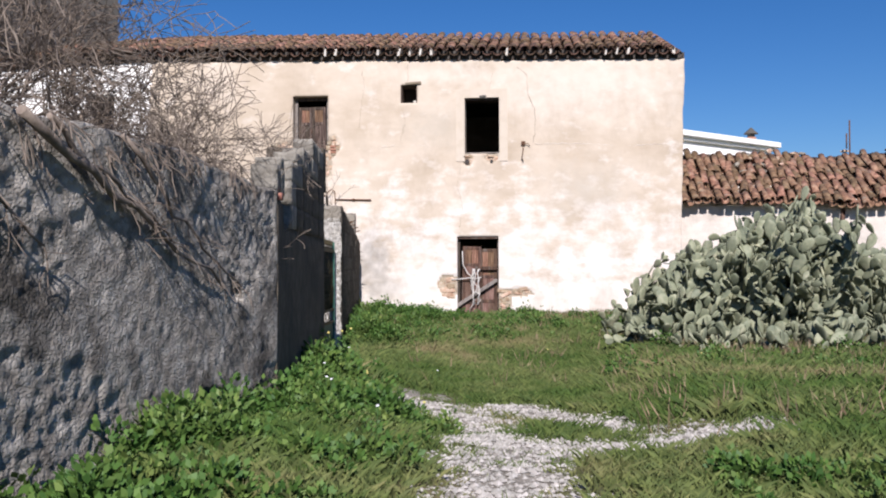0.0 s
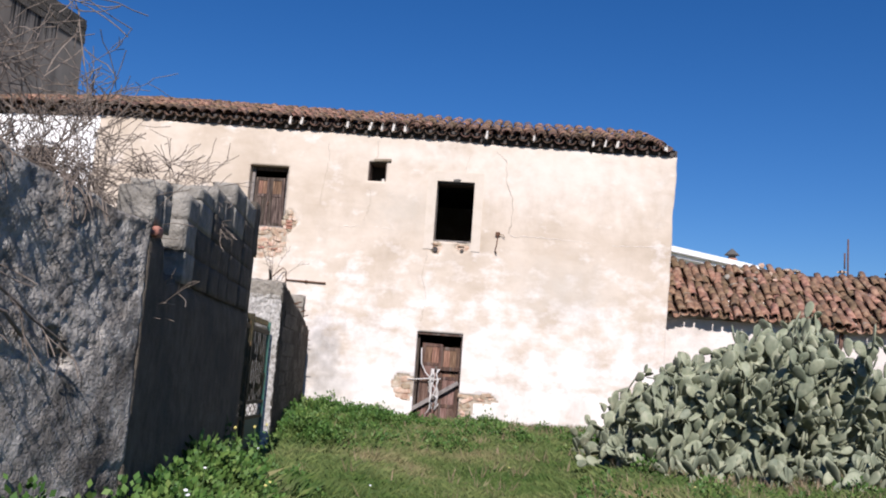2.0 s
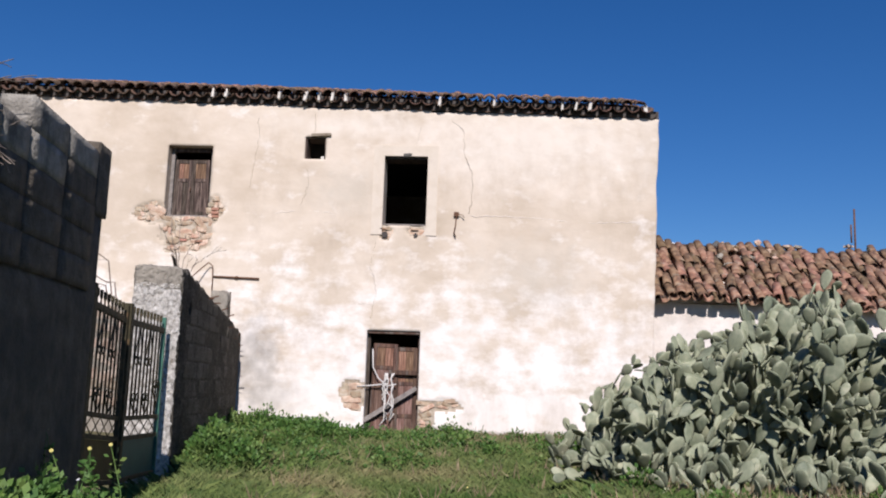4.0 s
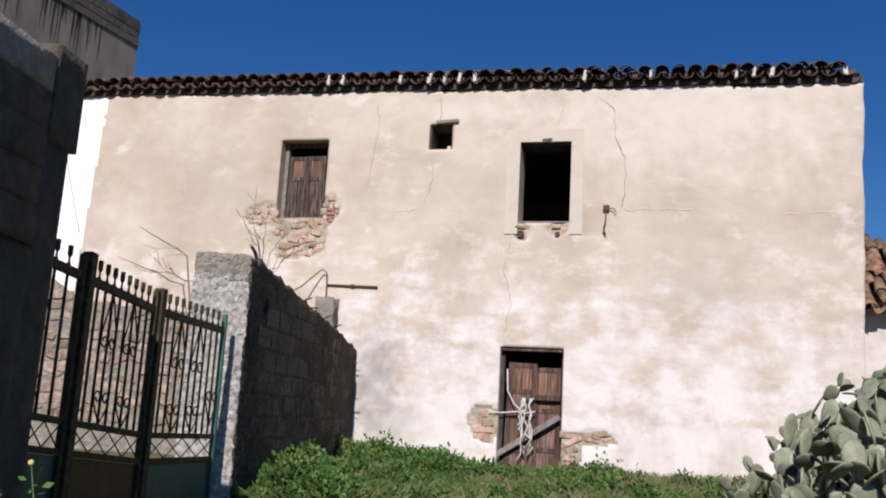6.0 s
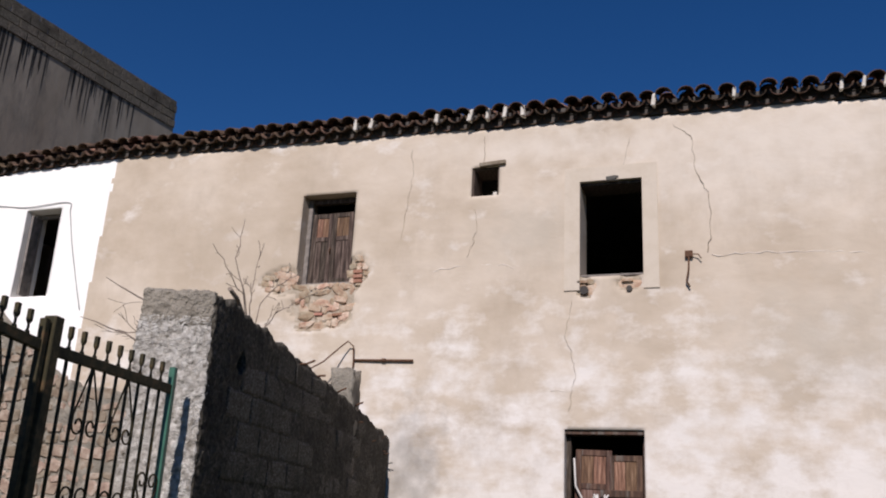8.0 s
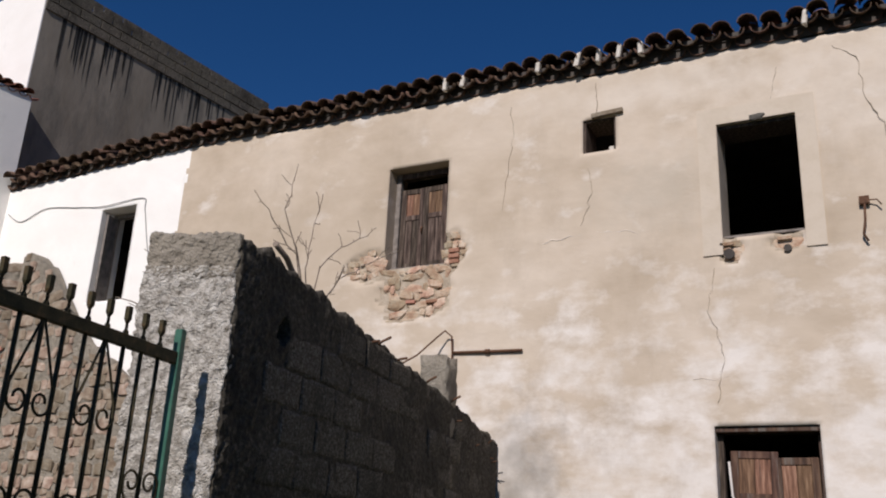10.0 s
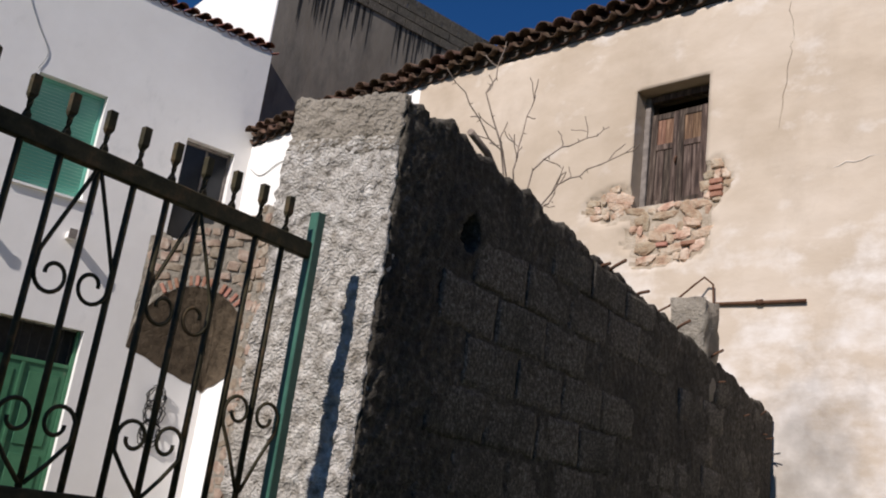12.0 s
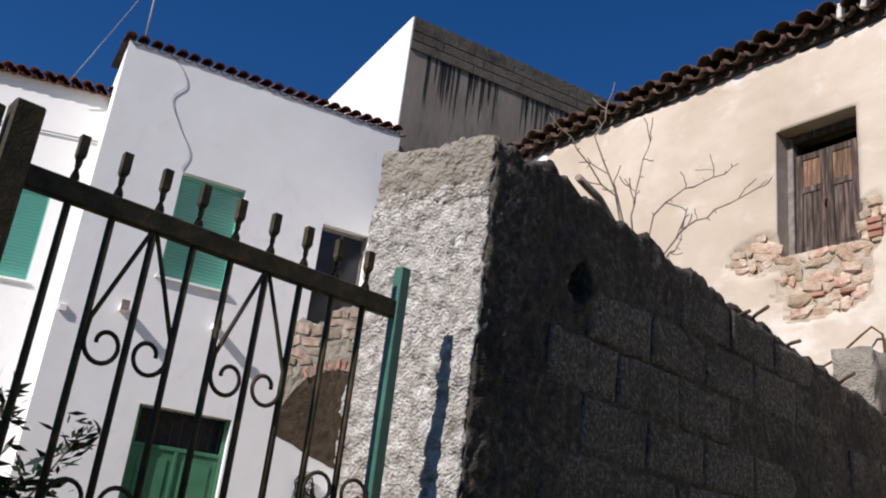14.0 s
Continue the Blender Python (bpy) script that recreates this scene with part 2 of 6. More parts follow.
BARK = mat("grey_brown_bark", [(0.3, (0.13, 0.10, 0.078)), (0.7, (0.31, 0.25, 0.20))], 12, 0.9, 0.4, 60)
CACTUS = mat("blue_green_cactus_pad", [(0.3, (0.15, 0.17, 0.105)), (0.55, (0.245, 0.255, 0.165)), (0.75, (0.36, 0.345, 0.235))], 7, 0.62, 0.25, 45, vary=0.28,
             stain=(0.30, 0.27, 0.18), stain_scale=6, stain_cut=(0.64, 0.76))
GRASS = mat("grass_blades", [(0.40, (0.062, 0.105, 0.02)), (0.56, (0.122, 0.150, 0.045)), (0.74, (0.25, 0.20, 0.10))], 0.6, 0.75, 0.0, vary=0.3, island=True)
WEED = mat("weed_leaves", [(0.3, (0.036, 0.09, 0.014)), (0.5, (0.07, 0.135, 0.026)), (0.7, (0.145, 0.19, 0.05))], 2.0, 0.6, 0.0, vary=0.3, island=True)
EARTH = mat("grassy_earth", [(0.3, (0.05, 0.06, 0.022)), (0.5, (0.11, 0.10, 0.045)), (0.7, (0.20, 0.155, 0.09))], 1.6, 0.95, 0.8, 30, coarse=2, bdist=0.03)
GRAVEL = mat("pale_gravel", [(0.3, (0.20, 0.175, 0.14)), (0.7, (0.36, 0.325, 0.28))], 12, 0.95, 0.8, 90, bdist=0.02)
PEBBLE = mat("pale_pebbles", [(0.3, (0.28, 0.255, 0.225)), (0.7, (0.52, 0.485, 0.44))], 20, 0.9, 0.2, 90, vary=0.3, island=True)
STRAW = mat("dry_straw_stalks", [(0.3, (0.13, 0.095, 0.05)), (0.7, (0.30, 0.235, 0.14))], 3, 0.8, 0.0, vary=0.3, island=True)
FLOWER = mat("yellow_petals", [(0.3, (0.55, 0.46, 0.12)), (0.7, (0.68, 0.6, 0.22))], 20, 0.7, 0.0)
PETAL = mat("white_petals", [(0.3, (0.7, 0.7, 0.68)), (0.7, (0.8, 0.8, 0.78))], 20, 0.7, 0.0)

def add_smudge(m, x, z, rx, rz, colour, strength):
    """A soft patch, such as a grey stain, of its own shape and colour on a south-facing wall, centred on x, z."""
    n, l = m.node_tree.nodes, m.node_tree.links
    b = n["Principled BSDF"]
    old = b.inputs["Base Color"].links[0].from_socket
    geo = n.new("ShaderNodeNewGeometry")
    mp = n.new("ShaderNodeMapping")
    mp.vector_type = "TEXTURE"
    mp.inputs["Location"].default_value, mp.inputs["Scale"].default_value = (x, 0, z), (rx, 50, rz)
    l.new(geo.outputs["Position"], mp.inputs["Vector"])
    ln = n.new("ShaderNodeVectorMath")
    ln.operation = "LENGTH"
    l.new(mp.outputs[0], ln.inputs[0])
    no = n.new("ShaderNodeTexNoise")
    no.inputs["Scale"].default_value, no.inputs["Detail"].default_value = 4.0, 8
    l.new(geo.outputs["Position"], no.inputs["Vector"])
    ad = n.new("ShaderNodeMath")
    ad.operation = "MULTIPLY_ADD"
    ad.inputs[1].default_value = 1.4
    l.new(no.outputs["Fac"], ad.inputs[0])
    l.new(ln.outputs["Value"], ad.inputs[2])
    mr = n.new("ShaderNodeMapRange")
    mr.inputs[1].default_value, mr.inputs[2].default_value, mr.inputs[3].default_value, mr.inputs[4].default_value = 0.75, 1.65, strength, 0.0
    l.new(ad.outputs[0], mr.inputs[0])
    mx = n.new("ShaderNodeMix")
    mx.data_type = "RGBA"
    l.new(mr.outputs[0], mx.inputs[0])
    l.new(old, mx.inputs[6])
    mx.inputs[7].default_value = (*colour, 1)
    l.new(mx.outputs[2], b.inputs["Base Color"])

add_smudge(CREAM, -2.15, 2.3, 0.6, 1.1, (0.27, 0.245, 0.215), 0.75)
add_smudge(CREAM, -1.9, 1.5, 0.9, 0.9, (0.34, 0.305, 0.265), 0.6)
add_smudge(CREAM, 3.2, 4.0, 1.6, 1.0, (0.50, 0.44, 0.36), 0.6)
add_smudge(CREAM, -0.4, 5.6, 1.3, 0.7, (0.47, 0.41, 0.33), 0.6)
# Two paler areas near the top and a browner one at the left.
add_smudge(CREAM, 3.2, 6.7, 4.2, 1.3, (0.70, 0.622, 0.535), 0.65)
add_smudge(CREAM, -0.6, 7.0, 2.4, 0.5, (0.68, 0.60, 0.51), 0.6)
add_smudge(CREAM, -5.6, 5.5, 2.6, 1.7, (0.45, 0.365, 0.272), 0.6)

# ---- mesh helpers ----
def mesh_of(name, bm, mats, smooth=False):
    me = bpy.data.meshes.new(name)
    bm.to_mesh(me)
    bm.free()
    for m in (mats if isinstance(mats, (list, tuple)) else [mats]):
        me.materials.append(m)
    if smooth:
        me.polygons.foreach_set("use_smooth", [True] * len(me.polygons))
    return me

def part(name, bm, material, parent=None, label="", smooth=False):
    ob = new(name, mesh_of(name, bm, material, smooth))
    if parent is not None:
        ob.parent = parent
    if label:
        ob["label"] = label
    return ob

def thing(name, label, category, group="", kind="", at=None):
    ob = new(name)
    if at is not None:
        ob.matrix_world = at
        bpy.context.view_layer.update()
    return tagged(ob, label, category, group, kind)

def box(bm, x0, x1, y0, y1, z0, z1, m=None, mi=0):
    vs = [bm.verts.new(Vector(p) if m is None else m @ Vector(p)) for p in
          ((x0, y0, z0), (x1, y0, z0), (x1, y1, z0), (x0, y1, z0), (x0, y0, z1), (x1, y0, z1), (x1, y1, z1), (x0, y1, z1))]
    for f in ((3, 2, 1, 0), (4, 5, 6, 7), (0, 1, 5, 4), (1, 2, 6, 5), (2, 3, 7, 6), (3, 0, 4, 7)):
        bm.faces.new([vs[i] for i in f]).material_index = mi
    return vs

def bevelbox(x0, x1, y0, y1, z0, z1, b=0.008, m=None, seg=1):
    bm = bmesh.new()
    box(bm, x0, x1, y0, y1, z0, z1, m)
    bmesh.ops.bevel(bm, geom=bm.edges[:], offset=b, segments=seg, affect="EDGES")
    return bm

def tube(bm, pts, radii, sides=6, cap=True, mi=0):
    """A tube along pts with one radius a point (or one for all)."""
    pts = [Vector(p) for p in pts]
    if not isinstance(radii, (list, tuple)):
        radii = [radii] * len(pts)
    rings, up = [], None
    for i, p in enumerate(pts):
        d = (pts[min(i + 1, len(pts) - 1)] - pts[max(i - 1, 0)]).normalized()
        if up is None:
            up = d.orthogonal().normalized()
        up = (up - d * up.dot(d)).normalized()
        side = d.cross(up)
        rings.append([bm.verts.new(p + (up * math.cos(a) + side * math.sin(a)) * radii[i]) for a in
                      (2 * math.pi * k / sides for k in range(sides))])
    for a, b in zip(rings, rings[1:]):
        for k in range(sides):
            f = bm.faces.new((a[k], a[(k + 1) % sides], b[(k + 1) % sides], b[k]))
            f.material_index, f.smooth = mi, True
    if cap and sides > 2:
        bm.faces.new(rings[0][::-1]).material_index = mi
        bm.faces.new(rings[-1]).material_index = mi

def fbm(x, y, z=0.0, o=4):
    return noise.fractal(Vector((x, y, z)), 1.0, 2.0, o, noise_basis="PERLIN_ORIGINAL")

def wall_frame(a, b):
    """Pose whose x runs from a to b on the ground plan, y points into the wall (to the left of the way), z up."""
    a, b = Vector((*a, 0)), Vector((*b, 0))
    return Matrix.Translation(a) @ Matrix.Rotation(math.atan2(b.y - a.y, b.x - a.x), 4, "Z"), (b - a).length

# ---- ground ----
def smooth01(v, a, b):
    t = min(1, max(0, (v - a) / (b - a)))
    return t * t * (3 - 2 * t)

def ground_z(x, y):
    base = 0.82 + (0.62 - 0.82) * smooth01(y, -17, -9) + 0.16 * smooth01(y, -6, -0.5)
    dip = 0.27 * smooth01(y, -16.5, -12.5) * (1 - smooth01(y, -6.5, -3)) * (1 - smooth01(abs(x - 1.6), 0.6, 2.6))
    bank = 0.12 * (1 - smooth01(abs(x - (-0.4 - 0.15 * (y + 14))), 0.1, 1.4)) * smooth01(y, -22, -17) * (1 - smooth01(y, -11.5, -9.8))
    dip += 0.16 * smooth01(y, -10.5, -9) * (1 - smooth01(y, -6.2, -5.4)) * (1 - smooth01(x, -1.0, 0.3))
    return base - dip + bank + 0.05 * fbm(x * 0.6, y * 0.6) + 0.02 * fbm(x * 2.5, y * 2.5, 3)

def gravel_mask(x, y):
    """How bare and stony the track is: a head near the gate from which a strand runs to the walker, a spur towards the door and a branch to the east."""
    def strand(ax, ay, bx, by, w):
        t = min(1, max(0, ((x - ax) * (bx - ax) + (y - ay) * (by - ay)) / ((bx - ax) ** 2 + (by - ay) ** 2)))
        return 1 - math.hypot(x - ax - t * (bx - ax), (y - ay - t * (by - ay)) * 0.8) / w
    if y < -19 or y > -9.5 or x < -1 or x > 5.5:
        return -1.0
    v = max(strand(0.25, -10.8, 1.3, -12.6, 0.62), strand(1.3, -12.6, 1.75, -17.2, 0.45), strand(1.5, -11.3, 2.5, -12.9, 0.42),
            strand(1.7, -15.3, 3.9, -14.4, 0.55), strand(2.5, -12.9, 2.9, -13.6, 0.25))
    return v * 0.8 + 0.62 * fbm(x * 1.7, y * 1.7, 9) + 0.35 * fbm(x * 5, y * 5, 2) - 0.24

def build_ground():
    bm = bmesh.new()
    xs = [-400, -120, -50, -25] + [-16 + 0.5 * i for i in range(32)] + [0.09 * i for i in range(56)] + [5.05 + 0.5 * i for i in range(23)] + [25, 50, 120, 400]
    ys = [-400, -120, -60, -35] + [-27 + 0.5 * i for i in range(18)] + [-18 + 0.09 * i for i in range(84)] + [-10.4 + 0.35 * i for i in range(42)] + [12, 30, 60, 150, 600]
    g = [[bm.verts.new((x, y, ground_z(x, y) if -30 < x < 30 and -40 < y < 20 else 0.5)) for x in xs] for y in ys]
    for j in range(len(ys) - 1):
        for i in range(len(xs) - 1):
            f = bm.faces.new((g[j][i], g[j][i + 1], g[j + 1][i + 1], g[j + 1][i]))
            f.smooth = True
            cx, cy = (xs[i] + xs[i + 1]) / 2, (ys[j] + ys[j + 1]) / 2
            f.material_index = 1 if gravel_mask(cx, cy) > 0.02 else 0
    return tagged(part("ground", bm, [EARTH, GRAVEL]), "grassy earth yard with a worn gravel track", "ground", kind="structure")

build_ground()

# ---- the old house ----
def eave_z(x):
    """Height at which the wall meets the tiles."""
    return 7.16 + 0.02 * (5.6 - x) if x > -7.95 else 7.43 + 0.034 * (x + 7.95)

HOLES = {"w0": (-9.74, -8.97, 5.02, 6.62), "w1": (-4.2, -3.29, 5.02, 6.47), "small": (-1.42, -1.0, 6.24, 6.70),
         "w2": (0.2, 1.06, 4.93, 6.33), "door": (0.0, 1.03, 0.6, 2.86)}

def bare_patch(x, z):
    """Above 0 where the plaster has fallen off the stones."""
    v = max(1 - ((x + 3.72) / 0.55) ** 4 - ((z - 4.72) / 0.46) ** 4,
            0.9 - ((x + 3.18) / 0.22) ** 2 - ((z - 5.15) / 0.3) ** 2,
            1 - ((x + 4.42) / 0.42) ** 2 - ((z - 5.05) / 0.29) ** 2,
            1 - ((x + 0.2) / 0.33) ** 2 - ((z - 1.62) / 0.3) ** 2,
            1 - ((x - 1.4) / 0.55) ** 2 - ((z - 1.45) / 0.14) ** 2,
            1 - ((x - 1.15) / 0.26) ** 2 - ((z - 1.2) / 0.36) ** 2,
            1 - ((x - 0.3) / 0.16) ** 2 - ((z - 4.78) / 0.2) ** 2,
            1 - ((x - 0.86) / 0.2) ** 2 - ((z - 4.84) / 0.13) ** 2,
            0.6 - ((x - 2.9) / 1.4) ** 2 - ((z - 0.85) / 0.12) ** 2)
    return v + 0.55 * fbm(x * 4, z * 4, 5)

def facade_wall():
    bm = bmesh.new()
    def cuts(lo, hi, marks, step):
        out = sorted(set([lo, hi] + [m for m in marks if lo < m < hi]))
        full = []
        for a, b in zip(out, out[1:]):
            k = max(1, round((b - a) / step))
            full += [a + (b - a) * i / k for i in range(k)]
        return full + [hi]
    xs = cuts(-12.3, 5.6, [-7.95] + [v for h in HOLES.values() for v in h[:2]], 0.05)
    zs = cuts(0.2, 7.6, [v for h in HOLES.values() for v in h[2:]], 0.05)
    zs[-1] = 7.6
    def inside(x, z):
        return any(a < x < b and c < z < d for a, b, c, d in HOLES.values())
    grid = {}
    def vert(i, j):
        if (i, j) not in grid:
            x, z = xs[i], zs[j]
            y = 0.012 * fbm(x * 0.7, z * 0.7, 1) + 0.006 * fbm(x * 3, z * 3, 2)
            if bare_patch(x, z) > 0.25:
                y += 0.045 + 0.02 * fbm(x * 9, z * 9, 4)
            lean = 0.15 * (z - 7.16) / 6.3 * smooth01(x, 2, 5.6) + (0.03 * fbm(0, z * 1.3, 7) if i == len(xs) - 1 else 0)
            grid[i, j] = bm.verts.new((x + lean, y, z if j < len(zs) - 1 else eave_z(x) + 0.04))
        return grid[i, j]
    for i in range(len(xs) - 1):
        for j in range(len(zs) - 1):
            cx, cz = (xs[i] + xs[i + 1]) / 2, (zs[j] + zs[j + 1]) / 2
            if inside(cx, cz) or zs[j] > eave_z(cx):
                continue
            f = bm.faces.new((vert(i, j), vert(i + 1, j), vert(i + 1, j + 1), vert(i, j + 1)))
            f.material_index = 2 if bare_patch(cx, cz) > 0.25 else (1 if cx < -7.95 - 0.06 * (7.42 - cz) + 0.05 * fbm(0, cz * 2) else 0)
            f.smooth = True
    # reveals, back and ends give the wall its thickness
    edges = [e for e in bm.edges if e.is_boundary]
    ret = bmesh.ops.extrude_edge_only(bm, edges=edges)
    for v in ret["geom"]:
        if isinstance(v, bmesh.types.BMVert):
            v.co.y = 0.5
    for f in ret["geom"]:
        if isinstance(f, bmesh.types.BMFace):
            f.smooth = False
            f.material_index = 1 if f.calc_center_median().x < -7.95 else 0
    bmesh.ops.recalc_face_normals(bm, faces=bm.faces[:])
    return tagged(part("wall_south", bm, [CREAM, WHITE, EARTHMORTAR]), "old plastered house wall, cream with bare stone patches", "wall", kind="structure")

facade = facade_wall()

def rest_of_house():
    bm = bmesh.new()
    box(bm, 5.1, 5.46, 0.52, 7.0, 0.2, 7.2)
    box(bm, -12.3, 5.46, 7.0, 7.4, 0.2, 7.2)
    box(bm, -12.29, -11.9, 0.52, 6.99, 0.2, 7.2)
    tagged(part("wall_north", bm, CREAM), "plain plastered end and rear house walls", "wall", kind="structure")
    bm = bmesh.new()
    # floor and ceiling carry the room's darkness in their colour
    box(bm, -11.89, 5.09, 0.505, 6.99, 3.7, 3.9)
    tagged(part("floor", bm, DARK), "upper floor inside the old house, coloured dark as an unlit room", "floor", kind="structure")
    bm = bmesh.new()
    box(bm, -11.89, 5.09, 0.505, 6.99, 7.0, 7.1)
    tagged(part("ceiling", bm, DARK), "ceiling inside the old house, coloured dark as an unlit room", "ceiling", kind="structure")

rest_of_house()

# ---- clay roofs ----
def tile_mesh(name, length, r0, r1, thick, material, pan=False, sides=6):
    """One barrel tile along +y, its wide end at y=0; a pan lies on its back."""
    bm = bmesh.new()
    s = -1 if pan else 1
    rows = []
    for y, r in ((0, r0), (length, r1)):
        outer = [bm.verts.new((r * math.cos(a), y, s * r * math.sin(a) * 0.8)) for a in (math.pi * k / sides for k in range(sides + 1))]
        inner = [bm.verts.new(((r - thick) * math.cos(a), y, s * (r - thick) * math.sin(a) * 0.8)) for a in (math.pi * k / sides for k in range(sides + 1))]
        rows.append((outer, inner))
    for k in range(sides):
        for q in ((rows[0][0], rows[1][0]), (rows[0][1], rows[1][1])):
            bm.faces.new((q[0][k], q[0][k + 1], q[1][k + 1], q[1][k])).smooth = True
        for o, i in rows:
            bm.faces.new((o[k], o[k + 1], i[k + 1], i[k]))
    for k in (0, sides):
        bm.faces.new((rows[0][0][k], rows[1][0][k], rows[1][1][k], rows[0][1][k]))
    bmesh.ops.recalc_face_normals(bm, faces=bm.faces[:])
    return mesh_of(name, bm, material)

def tiled_roof(name, label, m, width, slope_len, pitch, step, rows, materials, single_rows, zfun=None, jitter=1.0, r=0.095, gap_chance=0.0, pan_out=0.0, seed=1, edge=None):
    """A roof of barrel tiles. m: pose of the eave, x along it, y up the slope on plan. The lowest single_rows rows are tiles of their own."""
    rnd = random.Random(seed)
    roof = thing(name, label, "roof", kind="structure")
    cover = tile_mesh("roof_tile", 0.46, r, r * 0.82, 0.012, edge or materials[0])
    pan = tile_mesh("roof_pan_tile", 0.46, r * 0.98, r * 0.82, 0.012, edge or materials[0], pan=True)
    rest = bmesh.new()
    cols = int(width / step)
    run = slope_len / rows
    tilt = Matrix.Rotation(pitch, 4, "X")
    for c in range(cols):
        x = (c + 0.5) * step
        dz = zfun(x) if zfun else 0.0
        for k in range(rows):
            for is_pan in (False, True):
                if rnd.random() < gap_chance and k > 0 and not is_pan:
                    continue
                j = jitter * (0.4 if is_pan else 1.0)
                px = x + (step / 2 if is_pan else 0) + rnd.gauss(0, 0.010) * j
                out = rnd.gauss(0, 0.02) * j + (pan_out if is_pan else 0)
                t = (m @ Matrix.Translation((0, 0, dz)) @ tilt @ Matrix.Translation((px, k * run + out, (0.035 if is_pan else 0.085) + 0.006 * j * rnd.gauss(0, 1)))
                     @ Euler((radians(2.2) + rnd.gauss(0, 0.02) * j, rnd.gauss(0, 0.05) * j, rnd.gauss(0, 0.035) * j)).to_matrix().to_4x4())
                if k < single_rows:
                    ob = new("roof_tile", pan if is_pan else cover)
                    ob.parent, ob.matrix_world = roof, t
                else:
                    me = pan if is_pan else cover
                    vs = [rest.verts.new(t @ v.co) for v in me.vertices]
                    for p in me.polygons:
                        rest.faces.new([vs[i] for i in p.vertices]).smooth = True
    if len(rest.verts):
        tagged(part("roof_tile_rows", rest, materials[1], roof), kind="stuff")
    else:
        rest.free()
    bm = bmesh.new()
    n = 24
    low = [bm.verts.new(m @ (Matrix.Translation((0, 0, (zfun(width * i / n) if zfun else 0))) @ tilt @ Vector((width * i / n, 0.12, -0.02)))) for i in range(n + 1)]
    top = [bm.verts.new(m @ (Matrix.Translation((0, 0, (zfun(width * i / n) if zfun else 0))) @ tilt @ Vector((width * i / n, slope_len + 0.3, -0.02)))) for i in range(n + 1)]
    for i in range(n):
        bm.faces.new((low[i], low[i + 1], top[i + 1], top[i]))
    bmesh.ops.solidify(bm, geom=bm.faces[:], thickness=0.05)
    part("roof_deck", bm, OLDWOOD, roof)
    return roof

def eave_course():
    """The lower corbel course of tiles, bedded in lime on the wall's head, under the roof's own first row."""
    rnd = random.Random(9)
    course = thing("eave_course", "corbel course of shade-darkened old tiles bedded in white lime", "eaves", kind="structure")
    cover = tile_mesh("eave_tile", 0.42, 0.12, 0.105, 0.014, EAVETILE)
    x, k = -12.1, 0
    while x < 5.6:
        ob = new("eave_tile", cover)
        ob.parent = course
        ob.matrix_world = pose(x, -0.06 + rnd.gauss(0, 0.012), eave_z(x) + 0.12 + rnd.gauss(0, 0.006), 8 + rnd.gauss(0, 2), rnd.gauss(0, 3), rnd.gauss(0, 2)) @ Matrix.Rotation(math.pi, 4, "Y")
        if x < 5.2 and rnd.random() < (0.36 if x > -2.2 else 0.08):
            w, h = rnd.uniform(0.022, 0.036), rnd.uniform(0.07, 0.10)
            b = bevelbox(-w, w, -0.035, 0.06, -h, h, 0.012)
            for v in b.verts:
                v.co *= 1 + 0.25 * fbm(v.co.x * 20 + k, v.co.y * 20, v.co.z * 9)
            o = part("lime_plug", b, LIME, course)
            o.matrix_world = pose(x + 0.135, -0.15, eave_z(x) + 0.19, 0, rnd.uniform(-2, 16), 0)
        x += 0.27
        k += 1
    bm = bmesh.new()
    n = 40
    rows = [[bm.verts.new((-12.25 + 17.85 * i / n, y, eave_z(-12.25 + 17.85 * i / n) + z)) for y, z in ((-0.01, 0.03), (-0.01, 0.18), (0.5, 0.28), (0.5, 0.03))] for i in range(n + 1)]
    for a, c in zip(rows, rows[1:]):
        for q in range(4):
            bm.faces.new((a[q], c[q], c[(q + 1) % 4], a[(q + 1) % 4]))
    bm.faces.new(rows[0]); bm.faces.new(rows[-1][::-1])
    bmesh.ops.recalc_face_normals(bm, faces=bm.faces[:])
    # dark bed that stands for the shade in the gap below the tiles
    part("shade_bed", bm, DARK, course)
    bm = bmesh.new()
    rows = [[bm.verts.new((-12.2 + 17.7 * i / 60, y, eave_z(-12.2 + 17.7 * i / 60) + z)) for y, z in ((-0.03, 0.14), (-0.02, 0.25), (0.12, 0.29), (0.12, 0.19))] for i in range(61)]
    for a, c in zip(rows, rows[1:]):
        for q in range(4):
            bm.faces.new((a[q], c[q], c[(q + 1) % 4], a[(q + 1) % 4]))
    bm.faces.new(rows[0]); bm.faces.new(rows[-1][::-1])
    bmesh.ops.recalc_face_normals(bm, faces=bm.faces[:])
    # dark fill in place of the shaded hollows behind the first row
    part("shade_bedding", bm, DARK, course, "dark fill for the shade under the first tiles")

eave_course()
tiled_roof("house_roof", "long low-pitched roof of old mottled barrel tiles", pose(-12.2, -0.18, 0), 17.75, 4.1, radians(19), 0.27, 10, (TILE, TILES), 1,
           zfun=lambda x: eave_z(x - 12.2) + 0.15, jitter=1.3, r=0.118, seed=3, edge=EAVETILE)

